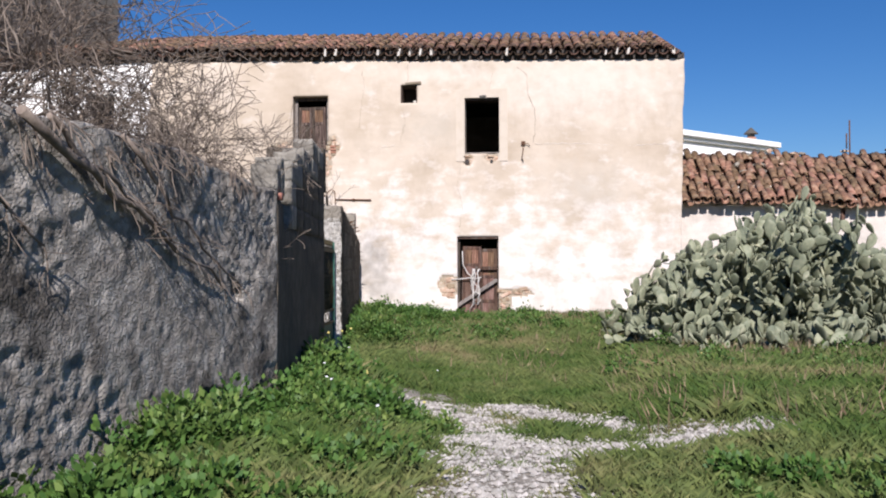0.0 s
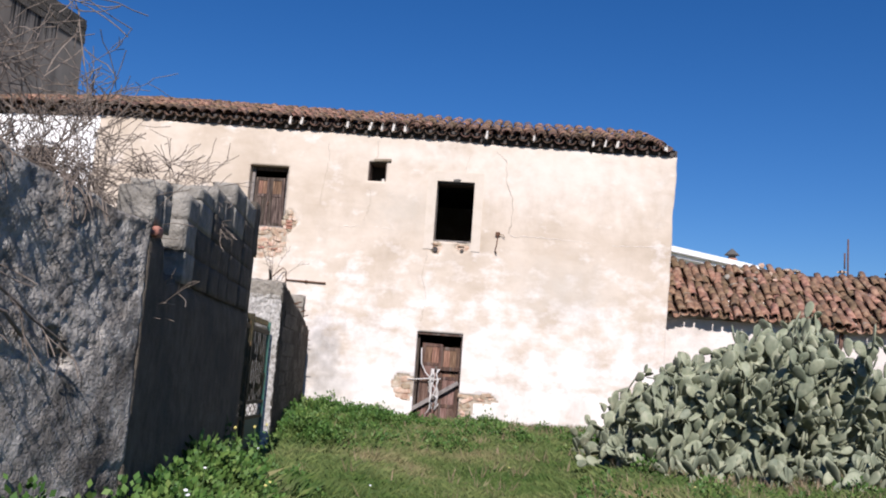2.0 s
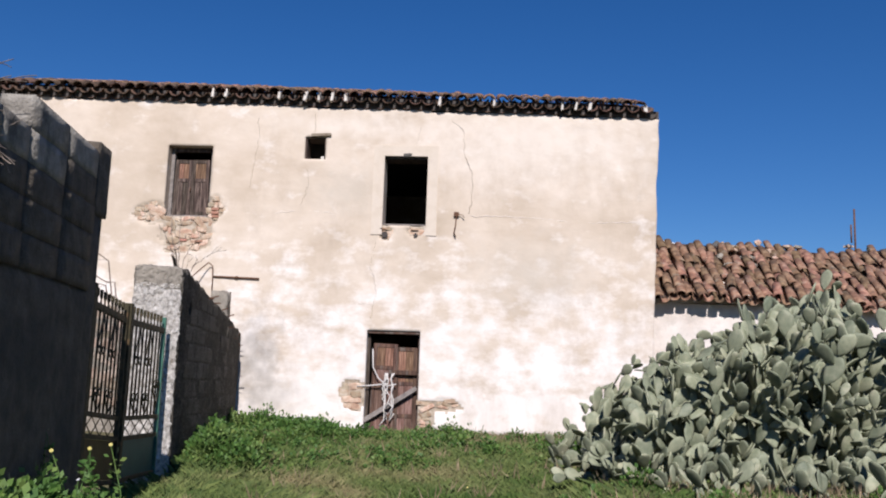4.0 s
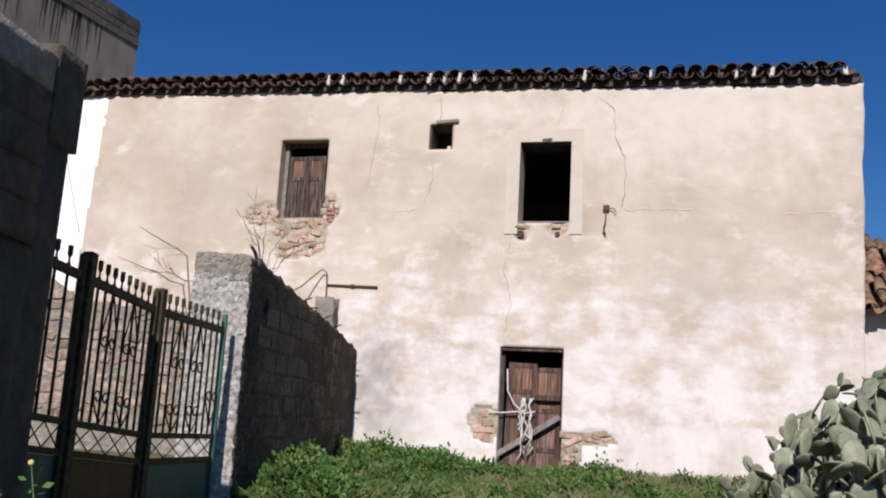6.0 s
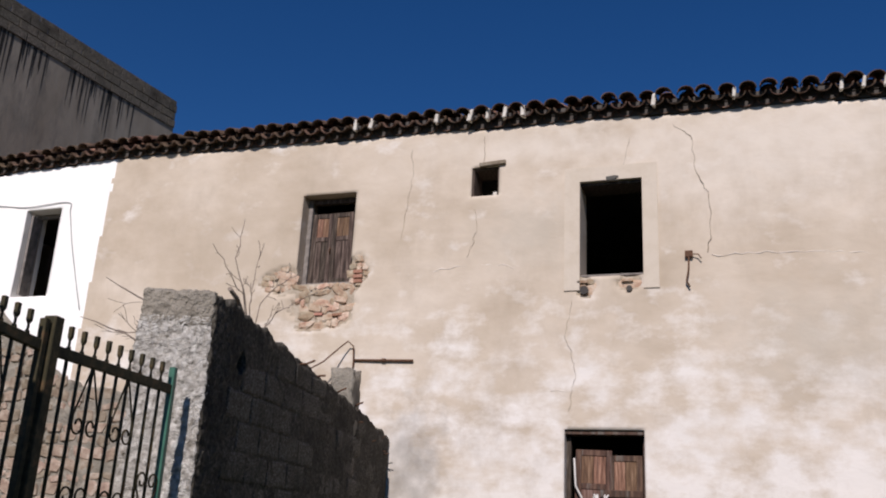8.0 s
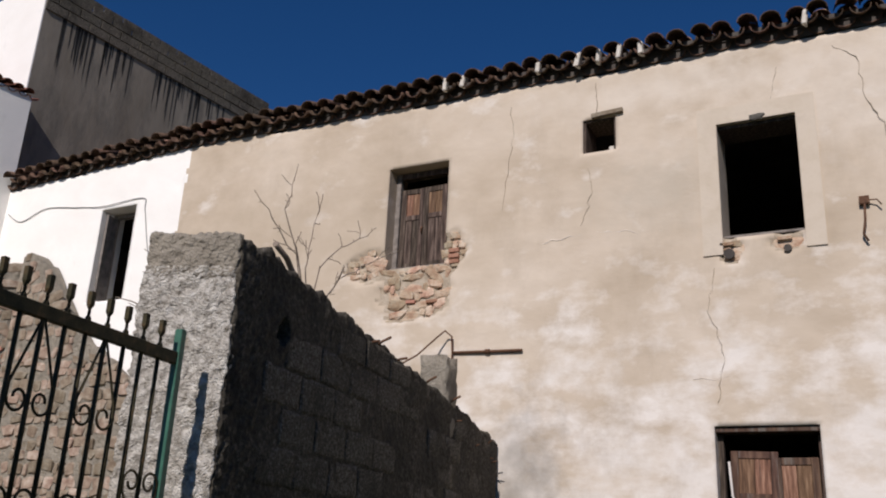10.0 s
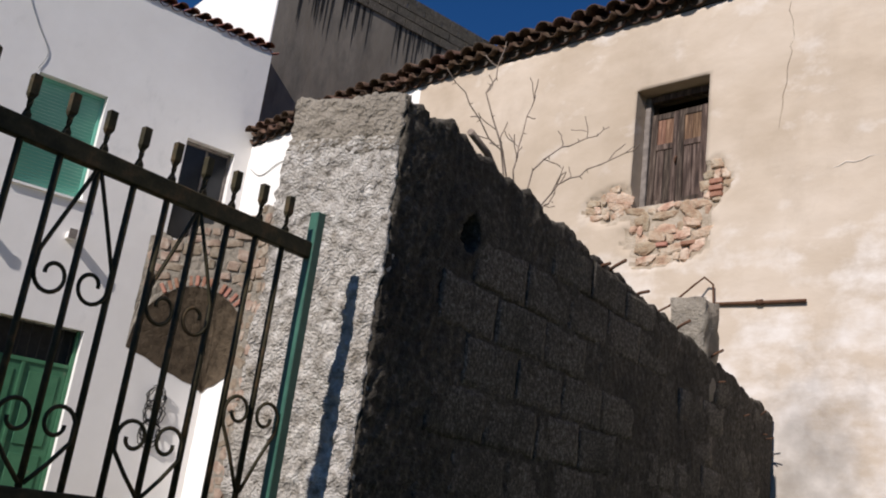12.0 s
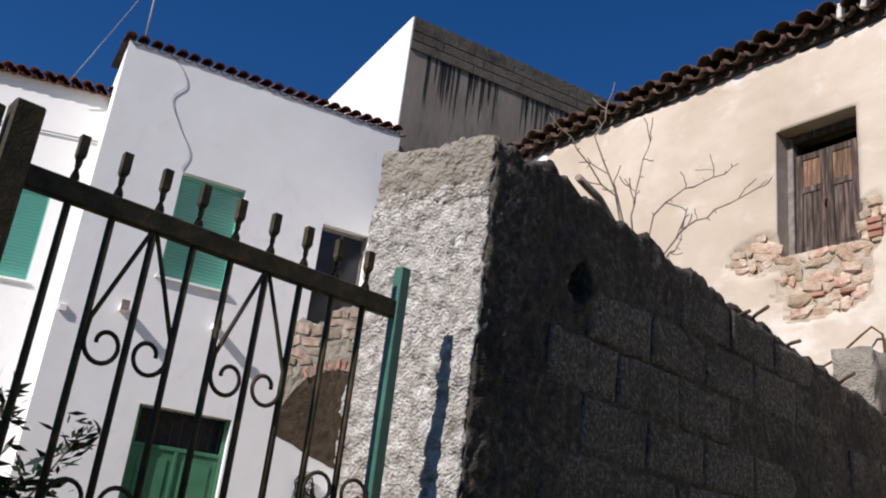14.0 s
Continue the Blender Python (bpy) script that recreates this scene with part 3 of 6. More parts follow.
# ---- low house to the east ----
def low_house():
    house = thing("low_house", "low white outbuilding with a sagging clay-tile roof", "house")
    bm = bmesh.new()
    box(bm, 5.62, 14.0, 0.75, 1.15, 0.2, 3.62)
    bmesh.ops.subdivide_edges(bm, edges=[e for e in bm.edges if e.calc_length() > 2], cuts=14, use_grid_fill=True)
    for v in bm.verts:
        v.co.y += 0.03 * fbm(v.co.x, v.co.z)
    part("wall", bm, PALEWALL, house)
    for d in ((13.6, 14.0, 1.16, 4.99, 0.2, 3.9), (5.62, 14.0, 5.0, 5.4, 0.2, 3.9)):
        bm = bmesh.new()
        box(bm, *d)
        part("wall", bm, PALEWALL, house)
    bm = bmesh.new()
    tube(bm, [(9.55, 0.74, 3.5), (9.5, 0.62, 3.2), (9.38, 0.6, 2.95)], [0.05, 0.045, 0.03], 6)
    part("broken_beam", bm, OLDWOOD, house, "broken brown beam end hanging from the eave")
    bm = bmesh.new()
    n = 30
    ra = [[bm.verts.new((5.6 + 8.4 * i / n, y, 3.62 + z + 0.05 * math.sin((8.4 * i / n) * 1.1))) for y, z in ((0.70, -0.02), (0.70, 0.16), (1.2, 0.5), (1.2, -0.02))] for i in range(n + 1)]
    for a, c in zip(ra, ra[1:]):
        for q in range(4):
            bm.faces.new((a[q], c[q], c[(q + 1) % 4], a[(q + 1) % 4]))
    bmesh.ops.recalc_face_normals(bm, faces=bm.faces[:])
    part("wall_head", bm, LIME, house)
    return house

low_house()
tiled_roof("outbuilding_roof", "sagging roof of loose old reddish barrel tiles", pose(5.55, 0.4, 3.62), 8.4, 2.45, radians(33), 0.215, 7, (TILE, TILES), 4,
           zfun=lambda x: 0.05 * math.sin(x * 1.1) + 0.03 * math.sin(x * 2.7), jitter=2.6, r=0.1, gap_chance=0.04, seed=5)

def ridge_debris():
    """Broken ridge: mortar lumps, loose tiles and a mossy tuft along the outbuilding's top."""
    rnd = random.Random(27)
    roof = bpy.data.objects["outbuilding_roof"]
    top_y, top_z = 0.4 + 2.5 * math.cos(radians(33)), 3.72 + 2.5 * math.sin(radians(33))
    for k in range(34):
        x = rnd.uniform(5.6, 13.5) if k > 16 else rnd.gauss(7.9, 0.5)
        back = rnd.uniform(-0.9, 0.0) if k <= 16 else rnd.uniform(-0.12, 0.1)
        b = bmesh.new()
        bmesh.ops.create_icosphere(b, subdivisions=2, radius=1.0)
        sx, sy, sz = rnd.uniform(0.05, 0.16), rnd.uniform(0.05, 0.12), rnd.uniform(0.035, 0.08)
        for v in b.verts:
            v.co *= 1 + 0.4 * fbm(v.co.x * 1.6 + k, v.co.y * 1.6, v.co.z * 1.6)
            v.co = Vector((v.co.x * sx, v.co.y * sy, v.co.z * sz))
        o = part("ridge_lump", b, (STONE, CAPCAST, TILE)[k % 3], roof)
        o.matrix_world = pose(x, top_y + back, top_z + back * math.tan(radians(33)) + 0.05, 0, 0, rnd.uniform(0, 90))

ridge_debris()

# ---- far white house and its roof fittings ----
def far_house():
    house = thing("far_house", "white flat-roofed house behind the outbuilding", "house")
    m, l = wall_frame((8.5, 23.5), (15.3, 29.8))
    bm = bmesh.new()
    box(bm, 0, l, 0, 6.0, 0.3, 8.45, m)
    part("wall", bm, WHITE, house)
    for z0, z1, o in ((8.45, 8.65, 0.2), (8.65, 8.95, 0.4)):
        part("cornice", bevelbox(-o, l + o, -o, 6.0 + o, z0, z1, 0.03, m), WHITE, house)
    part("window_pane", bevelbox(l - 3.2, l - 1.4, -0.03, -0.004, 7.3, 8.2, 0.01, m), GLASS, house)
    return house

far_house()

# ---- block wall between the gate and the old house ----
GATE_POST = Vector((-1.79, -6.03, 0))
FW_M, FW_L = wall_frame((-1.713, -5.705), (-2.47, -0.03))

def fw_top(s):
    """Height of the block wall's broken top, s metres from the gate pier."""
    return 3.28 - 0.02 * s if s < 0.5 else (3.27 - 0.095 * (s - 0.5) if s < 4.2 else 2.92 - 0.12 * (s - 4.2))

def block_wall():
    rnd = random.Random(8)
    wall = thing("block_wall", "rough grey concrete-block yard wall with a broken top", "wall", kind="structure")
    bm = bmesh.new()
    n, rows = 330, 110
    cols = []
    for i in range(n + 1):
        s = FW_L * i / n
        t = fw_top(s) + 0.05 * fbm(s * 4, 0, 4) + 0.03 * fbm(s * 13, 0, 4) - 0.02
        face = [(-0.012 * fbm(s * 2.2, z * 2.2, 3) - 0.007 * fbm(s * 9, z * 9, 6) - (0.005 + 0.014 * (1 - smooth01(s, 0.1, 0.7))) * fbm(s * 26, z * 26, 8) + (0.02 if k == rows else 0) + 0.10 * (1 - smooth01(math.hypot((s - 0.6) / 1.0, (z - 2.79) / 1.25) + 0.02 * fbm(s * 14, z * 14, 2), 0.055, 0.07)), z) for k, z in ((k, 0.3 + (t - 0.3) * k / rows) for k in range(rows + 1))]
        cols.append([bm.verts.new(FW_M @ Vector((s, y, z))) for y, z in face + [(0.1, t + 0.03 * fbm(s * 9, 1)), (0.2, t + 0.03 * fbm(s * 8, 2)), (0.2, 0.3)]])
    for a, b in zip(cols, cols[1:]):
        for k in range(len(a) - 1):
            bm.faces.new((a[k], b[k], b[k + 1], a[k + 1])).smooth = True
    bm.faces.new(cols[0][::-1])
    bm.faces.new(cols[-1])
    bmesh.ops.recalc_face_normals(bm, faces=bm.faces[:])
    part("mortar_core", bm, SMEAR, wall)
    z, row = 0.30, 0
    while z < 3.2:
        s = 0.42 - (0.25 if row % 2 else 0.0) - 0.5
        while s < FW_L:
            w = 0.5
            s0, s1 = max(s, 0.0), min(s + w - rnd.uniform(0.010, 0.02), FW_L)
            top = min(fw_top(s0), fw_top(s1)) - 0.04
            z1 = min(z + 0.238, top)
            if s1 - s0 > 0.08 and z1 - z > 0.05:
                if s0 < 0.4 or z > 2.74 and s0 < 1.2 or rnd.random() < (0.16 if s0 < 2.6 else 0.62):
                    s += w
                    continue
                d = rnd.uniform(0.0, 0.004) + (0.005 if 0.4 < s0 < 2.6 and 1.7 < z < 2.9 else 0.0)
                b = bmesh.new()
                m = FW_M @ Matrix.Translation(((s0 + s1) / 2, 0, (z + z1) / 2)) @ Euler((0.015 * rnd.gauss(0, 1), 0.012 * rnd.gauss(0, 1), 0.008 * rnd.gauss(0, 1))).to_matrix().to_4x4()
                hw, hh = (s1 - s0) / 2, (z1 - z) / 2
                nu, nv = (20, 9) if s0 < 3.4 else (6, 3)
                g = []
                for q in range(nv + 1):
                    line = []
                    for r in range(nu + 1):
                        u, v = -hw + 2 * hw * r / nu, -hh + 2 * hh * q / nv
                        rim = 0.006 if q in (0, nv) or r in (0, nu) else 0.0
                        edge = 0.014 * fbm((s0 + u) * 11, (z + v) * 11, 5)
                        line.append(b.verts.new(m @ Vector((u + (edge if rim else 0), -d + rim - 0.004 * fbm((s0 + u) * 24, (z + v) * 24, 4) - 0.003 * fbm((s0 + u) * 8, (z + v) * 8, 9), v + (edge if rim else 0)))))
                    g.append(line)
                for q in range(nv):
                    for r in range(nu):
                        b.faces.new((g[q][r], g[q][r + 1], g[q + 1][r + 1], g[q + 1][r])).smooth = True
                back = [b.verts.new(m @ Vector((u, 0.035, v))) for u, v in ((-hw, -hh), (hw, -hh), (hw, hh), (-hw, hh))]
                b.faces.new([g[0][r] for r in range(nu, -1, -1)] + back[:2])
                b.faces.new([g[nv][r] for r in range(nu + 1)] + [back[2], back[3]])
                b.faces.new([g[q][0] for q in range(nv + 1)] + [back[3], back[0]])
                b.faces.new([g[q][nu] for q in range(nv, -1, -1)] + [back[1], back[2]])
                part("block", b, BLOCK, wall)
            s += w
        z += 0.252
        row += 1
    return wall

block_wall()

def gate_pier():
    pier = thing("gate_pier", "roughcast concrete gate pier with a rough top cap", "pier", kind="structure")
    m, w = wall_frame((-2.27, -5.93), (-1.72, -5.72))
    depth = 0.42
    def ring_points(inset):
        """Points round the pier's plan, a step of about 13 mm apart."""
        x0, x1, y0, y1 = inset, w - inset, inset, depth - inset
        out = []
        for (ax, ay), (bx, by) in (((x0, y0), (x1, y0)), ((x1, y0), (x1, y1)), ((x1, y1), (x0, y1)), ((x0, y1), (x0, y0))):
            k = 44 if ay == by else 32
            out += [(ax + (bx - ax) * i / k, ay + (by - ay) * i / k) for i in range(k)]
        return out
    centre = m @ Vector((w / 2, depth / 2, 0))
    def relief(p):
        return 0.020 * fbm(p.x * 5, p.y * 5, p.z * 5) + 0.012 * fbm(p.x * 13, p.y * 13, p.z * 13) + 0.016 * fbm(p.x * 30, p.y * 30, p.z * 30)
    def slab(z0, z1, top):
        bm = bmesh.new()
        levels = [(z0 + (z1 - z0) * k / int((z1 - z0) / 0.015), 0.0) for k in range(int((z1 - z0) / 0.015) + 1)]
        if top:
            levels += [(z1 + 0.004 * k, 0.02 * k) for k in range(1, 10)]
        rings = []
        for z, inset in levels:
            ring = []
            for x, y in ring_points(inset):
                p = m @ Vector((x, y, z))
                if top and z < z1:
                    p.z += 0.05 * fbm(p.x * 5, p.y * 5, 3) * (z1 - z) / (z1 - z0)
                out = Vector((p.x - centre.x, p.y - centre.y, 0)).normalized()
                d = relief(p)
                ring.append(bm.verts.new(p + out * d * (1 if inset == 0 else 0.4) + Vector((0, 0, 0.9 * d if z > z1 - 0.03 and top else 0))))
            rings.append(ring)
        for a, c in zip(rings, rings[1:]):
            n = len(a)
            for k in range(n):
                bm.faces.new((a[k], a[(k + 1) % n], c[(k + 1) % n], c[k]))
        bm.faces.new(rings[-1])
        bm.faces.new(rings[0][::-1])
        return bm
    part("shaft", slab(0.3, 3.05, False), PIERCAST, pier, smooth=True)
    part("cap", slab(2.99, 3.265, True), CAPCAST, pier, "paler rough cement cap", smooth=True)
    return pier

gate_pier()

# ---- near yard wall ----
NW_A, NW_B, NW_C = (-1.35, -24.0), (-0.37, -14.6), (-1.05, -9.95)
HOLE_S, HOLE_Z = 8.63, 2.0

def near_wall():
    def strip(name, a, b, topf, label, n, rough, thick=0.45, material=NEARWALL, hgt=30):
        m, length = wall_frame(a, b)
        bm = bmesh.new()
        cols = []
        for i in range(n + 1):
            s = length * i / n
            t = topf(s)
            col = []
            for j in range(hgt + 1):
                z = 0.3 + (t - 0.3) * j / hgt
                p = m @ Vector((s, 0, z))
                if rough > 0.02:
                    bare = smooth01(fbm(p.y * 0.75 + 4, z * 0.9, 8) + 0.32 * (1 - smooth01(z, 0.8, 2.0)), 0.08, 0.16)
                    u, v = (s - HOLE_S) * 0.72 - (z - HOLE_Z) * 0.69, (s - HOLE_S) * 0.69 + (z - HOLE_Z) * 0.72
                    pit = 1 - smooth01(math.hypot(u / 0.15, v / 0.05) + 0.5 * fbm(s * 9, z * 9, 3), 0.75, 1.1)
                    d = 0.022 * fbm(p.y * 0.8, z * 0.8, 2) + 0.006 * fbm(p.y * 4, z * 4, 3) + 0.006 * fbm(p.y * 15, z * 15, 9)
                    d += -0.016 * bare + (0.004 + 0.010 * bare) * fbm(p.y * 8, z * 10, 5) + 0.009 * bare * fbm(p.y * 19, z * 22, 6) - 0.22 * pit
                else:
                    d = rough * (0.9 * fbm(p.y * 1.2, z * 0.9, 2) + 0.42 * fbm(p.y * 5, z * 5, 3))
                if j == hgt:
                    d -= 0.05
                col.append(bm.verts.new(m @ Vector((s, -d, z))))
            for y in (thick * 0.5, thick):
                col.append(bm.verts.new(m @ Vector((s, y, t + 0.04 * fbm(s * 2, y * 3)))))
            col.append(bm.verts.new(m @ Vector((s, thick, 0.3))))
            cols.append(col)
        for c, d in zip(cols, cols[1:]):
            for k in range(len(c) - 1):
                f = bm.faces.new((c[k], d[k], d[k + 1], c[k + 1]))
                f.smooth = k < hgt
        bm.faces.new(cols[0][::-1])
        bm.faces.new(cols[-1])
        bmesh.ops.recalc_face_normals(bm, faces=bm.faces[:])
        return tagged(part(name, bm, material), label, "wall", kind="structure")
    strip("wall_west", NW_A, NW_B, lambda s: 3.0 + 0.05 * fbm(s, 0, 3) - 0.15 * smooth01(s, 7.5, 9.4) , "weathered grey rendered yard wall with pitted, peeling surface", 400, 0.07, hgt=120)
    gate_side = strip("wall_gate_side", NW_B, NW_C, lambda s: 2.84 - 0.26 * smooth01(s, 0.4, 0.5) + 0.03 * fbm(s * 3, 2), "grey block wall stepping up beside the gate", 80, 0.012, 0.25, SHADECAST, 20)
    m, length = wall_frame(NW_B, NW_C)
    rnd = random.Random(17)
    def rough_block(name, x0, x1, y0, y1, z0, z1, material, cuts=4, amp=0.02, label=""):
        bm = bmesh.new()
        box(bm, x0, x1, y0, y1, z0, z1, m)
        bmesh.ops.subdivide_edges(bm, edges=bm.edges[:], cuts=cuts, use_grid_fill=True)
        for v in bm.verts:
            d = amp * fbm(v.co.x * 6, v.co.y * 6, v.co.z * 6)
            v.co += m.to_3x3() @ Vector((d, d * 0.6, d * 0.8))
        return part(name, bm, material, gate_side, label, smooth=True)
    # loose courses that step up towards the gate
    for s0, s1, low, top in ((0.02, 0.24, 2.84, 3.13), (0.26, 0.47, 2.82, 3.17), (1.0, 1.44, 2.54, 3.22), (1.45, 2.1, 2.54, 3.37), (2.11, 2.62, 2.54, 3.52), (2.63, 3.12, 2.54, 3.55), (3.13, 3.9, 2.54, 3.74), (3.91, length, 2.54, 3.8)):
        z = low
        while z < top - 0.06:
            h = min(0.24, top - z)
            q = rnd.uniform(-0.012, 0.012)
            # top blocks take the lit copy, those below the shaded one
            rough_block("block", s0 + q, s1 + q, -0.004 + rnd.uniform(0, 0.01), 0.24, z, z + h - 0.005, STEPBLOCK if z + h > top - 0.25 or s0 < 1.4 else SHADECAST, 3, 0.018)
            z += h
    rough_block("brick", 0.06, 0.2, -0.03, 0.05, 2.76, 2.82, BRICK, 2, 0.012, "loose red brick")
    # unseen pier added to shade the gate ends the wall, with worn overhanging head
    rough_block("shade_pier", length + 0.003, length + 0.3, 0.02, 0.78, 0.3, 3.2, SHADECAST, 6, 0.02)
    rough_block("overhanging_block", length + 0.003, length + 0.36, 0.0, 0.8, 3.21, 3.83, SHADECAST, 7, 0.03)

near_wall()

# ---- white house across the yard ----
WW_M, WW_L = wall_frame((-12.98, -4.95), (-12.2, 0.02))

def holed_wall(bm, m, length, z0, z1, thick, holes):
    xs = sorted({0.0, length, *[v for h in holes for v in h[:2]]})
    zs = sorted({z0, z1, *[v for h in holes for v in h[2:]]})
    cell = {}
    for i in range(len(xs) - 1):
        for j in range(len(zs) - 1):
            cx, cz = (xs[i] + xs[i + 1]) / 2, (zs[j] + zs[j + 1]) / 2
            cell[i, j] = not any(a < cx < b and c < cz < d for a, b, c, d in holes)
    def quad(pts):
        bm.faces.new([bm.verts.new(m @ Vector(p)) for p in pts])
    for (i, j), solid in cell.items():
        if not solid:
            continue
        a, b, c, d = xs[i], xs[i + 1], zs[j], zs[j + 1]
        quad(((a, 0, c), (b, 0, c), (b, 0, d), (a, 0, d)))
        quad(((b, thick, c), (a, thick, c), (a, thick, d), (b, thick, d)))
        for di, dj, pts in ((-1, 0, ((a, thick, c), (a, 0, c), (a, 0, d), (a, thick, d))), (1, 0, ((b, 0, c), (b, thick, c), (b, thick, d), (b, 0, d))),
                            (0, -1, ((a, thick, c), (b, thick, c), (b, 0, c), (a, 0, c))), (0, 1, ((a, 0, d), (b, 0, d), (b, thick, d), (a, thick, d)))):
            if not cell.get((i + di, j + dj), False):
                quad(pts)
    bmesh.ops.remove_doubles(bm, verts=bm.verts[:], dist=0.0005)

WG_M = WW_M @ Matrix.Translation((0.6, 1.2, 0)) @ Matrix.Rotation(radians(-10), 4, "Z") @ Matrix.Translation((-9.3, 0, 0))

def white_house():
    house = thing("white_house", "two-storey white plastered house with green shutters", "house")
    bm = bmesh.new()
    # y on the wall s from the south corner
    holed_wall(bm, WW_M, WW_L, 0.2, 9.25, 0.4, [(1.32, 2.40, 5.43, 7.24), (3.83, 4.72, 5.25, 7.05), (1.49, 2.92, 0.6, 3.43)])
    part("wall", bm, WHITE, house)
    l = WW_L
    for d in ((0.0, 0.35, 0.41, 5.0), (0.36, l, 4.6, 5.0), (l - 0.35, l - 0.002, 0.41, 4.59)):
        bm = bmesh.new()
        box(bm, *d, 0.2, 9.25, WW_M)
        part("wall", bm, WHITE, house)
    bm = bmesh.new()
    holed_wall(bm, WG_M, 9.0, 0.2, 8.75, 0.4, [(7.0, 8.2, 5.2, 7.0)])
    part("wall", bm, WHITE, house, "set-back white wing wall")
    return house

white_house()
tiled_roof("white_house_roof", "neat red barrel-tile roof edge of the white house", WW_M @ Matrix.Translation((-0.1, -0.03, 9.22)), WW_L + 0.15, 2.4, radians(16), 0.215, 6, (NEWTILE, NEWTILE), 1, jitter=0.35, seed=6)
tiled_roof("wing_roof", "red barrel-tile roof edge of the set-back wing", WG_M @ Matrix.Translation((0.0, -0.13, 8.72)), 9.0, 1.8, radians(16), 0.215, 5, (NEWTILE, NEWTILE), 1, jitter=0.35, seed=7)

# ---- tall grey building behind ----
TW_M, TW_L = wall_frame((-12.77, 0.28), (-12.0, 6.5))

def tall_building():
    b = thing("tall_building", "tall block building, grey cement side and white front", "building")
    bm = bmesh.new()
    box(bm, 0.0, TW_L, 0.0, 7.0, 0.2, 12.0, TW_M)
    part("wall", bm, CEMENT, b)
    bm = bmesh.new()
    box(bm, -0.03, -0.004, 0.0, 7.0, 0.2, 12.27, TW_M)
    part("front_render", bm, WHITE, b, "bright white painted front")
    return b

tall_building()

# ---- prickly pear ----
def cactus_pad_mesh(seed):
    rnd = random.Random(seed)
    bm = bmesh.new()
    bmesh.ops.create_icosphere(bm, subdivisions=2, radius=1.0)
    for v in bm.verts:
        t = (v.co.z + 1) / 2
        wide = 0.36 + 0.64 * math.sin(min(1, 0.12 + t * 0.82) * math.pi * 0.62) ** 1.2
        v.co = Vector((v.co.x * 0.325 * wide + 0.04 * math.sin(t * 3 + seed), v.co.y * 0.055 + 0.06 * math.sin(t * 2.4 + seed), t))
    return mesh_of("pad", bm, CACTUS, smooth=True)

def prickly_pear():
    rnd = random.Random(12)
    pads = [cactus_pad_mesh(i) for i in range(5)]
    root = thing("prickly_pear", "large prickly pear thicket of grey-green pads by the wall", "cactus")
    count = [0]
    rest = bmesh.new()
    def crest(x):
        """Height of the thicket over the ground: low at its ends, highest a little past the middle."""
        if x < 6.2:
            return 0.5 + 1.87 * max(0.0, (x - 3.3) / 2.9) ** 0.72
        return 2.4 - 0.85 * smooth01(x, 7.1, 8.4) - 0.3 * smooth01(x, 9.0, 11.0)
    def grow(p, direction, size, depth, facing):
        d = direction.normalized()
        tip = p + d * size
        if tip.z > ground_z(tip.x, tip.y) + crest(tip.x) * (1 + 0.4 * fbm(tip.x * 1.3, tip.y * 1.3, 5)) or tip.x < 3.1:
            return None
        side = Matrix.Rotation(facing, 3, d) @ d.orthogonal().normalized()
        yv = d.cross(side)
        m = Matrix.Translation(p) @ Matrix((side, yv, d)).transposed().to_4x4() @ Matrix.Diagonal((size, size, size, 1))
        me = pads[rnd.randrange(5)]
        count[0] += 1
        if count[0] % 15 == 0:
            ob = new("pad", me)
            ob.parent, ob.matrix_world = root, m
        else:
            vs = [rest.verts.new(m @ v.co) for v in me.vertices]
            for q in me.polygons:
                rest.faces.new([vs[i] for i in q.vertices]).smooth = True
        if depth > 0:
            for k in range(rnd.choice((1, 2, 2, 3))):
                a = rnd.uniform(-1.0, 1.0)
                nd = (d * math.cos(a) + side * math.sin(a) + yv * rnd.uniform(-0.5, 0.5) + Vector((0, 0, 0.3))).normalized()
                grow(p + d * size * 0.93 * math.cos(a * 0.35) + side * math.sin(a) * size * 0.28, nd, size * rnd.uniform(0.72, 1.0), depth - 1, facing + rnd.uniform(-1.4, 1.4))
        return tip
    for k in range(235):
        u = rnd.random()
        x = 3.8 + 6.9 * u
        y = -4.2 + 2.2 * (u - 0.3) + rnd.uniform(-1.8, 1.6)
        p = Vector((x, y, ground_z(x, y) - 0.05))
        d = Vector((rnd.uniform(-0.35, 0.35), rnd.uniform(-0.45, 0.3), 1.0)).normalized()
        for level in range(11):
            size = rnd.uniform(0.30, 0.44)
            tip = grow(p, d, size, 0, rnd.uniform(0, 6.28))
            if tip is None:
                break
            for b in range(rnd.choice((1, 1, 2))):
                a = rnd.uniform(0, 6.28)
                grow(p.lerp(tip, rnd.uniform(0.6, 0.95)), Vector((math.cos(a), math.sin(a) - 0.25, rnd.uniform(0.3, 1.2))), size * rnd.uniform(0.7, 1.0), rnd.choice((0, 1, 1, 2)), rnd.uniform(0, 6.28))
            p = p.lerp(tip, 0.93)
            d = (d + Vector((rnd.gauss(0, 0.25), rnd.gauss(0, 0.25), 0.2))).normalized()
    for k in range(95):
        u = k / 95
        x = 3.35 + 6.6 * u + rnd.uniform(-0.2, 0.2)
        y = -6.9 + 2.2 * abs(u - 0.35) + rnd.uniform(-0.7, 0.5) + (2.6 * (0.12 - u) / 0.12 if u < 0.12 else 0)
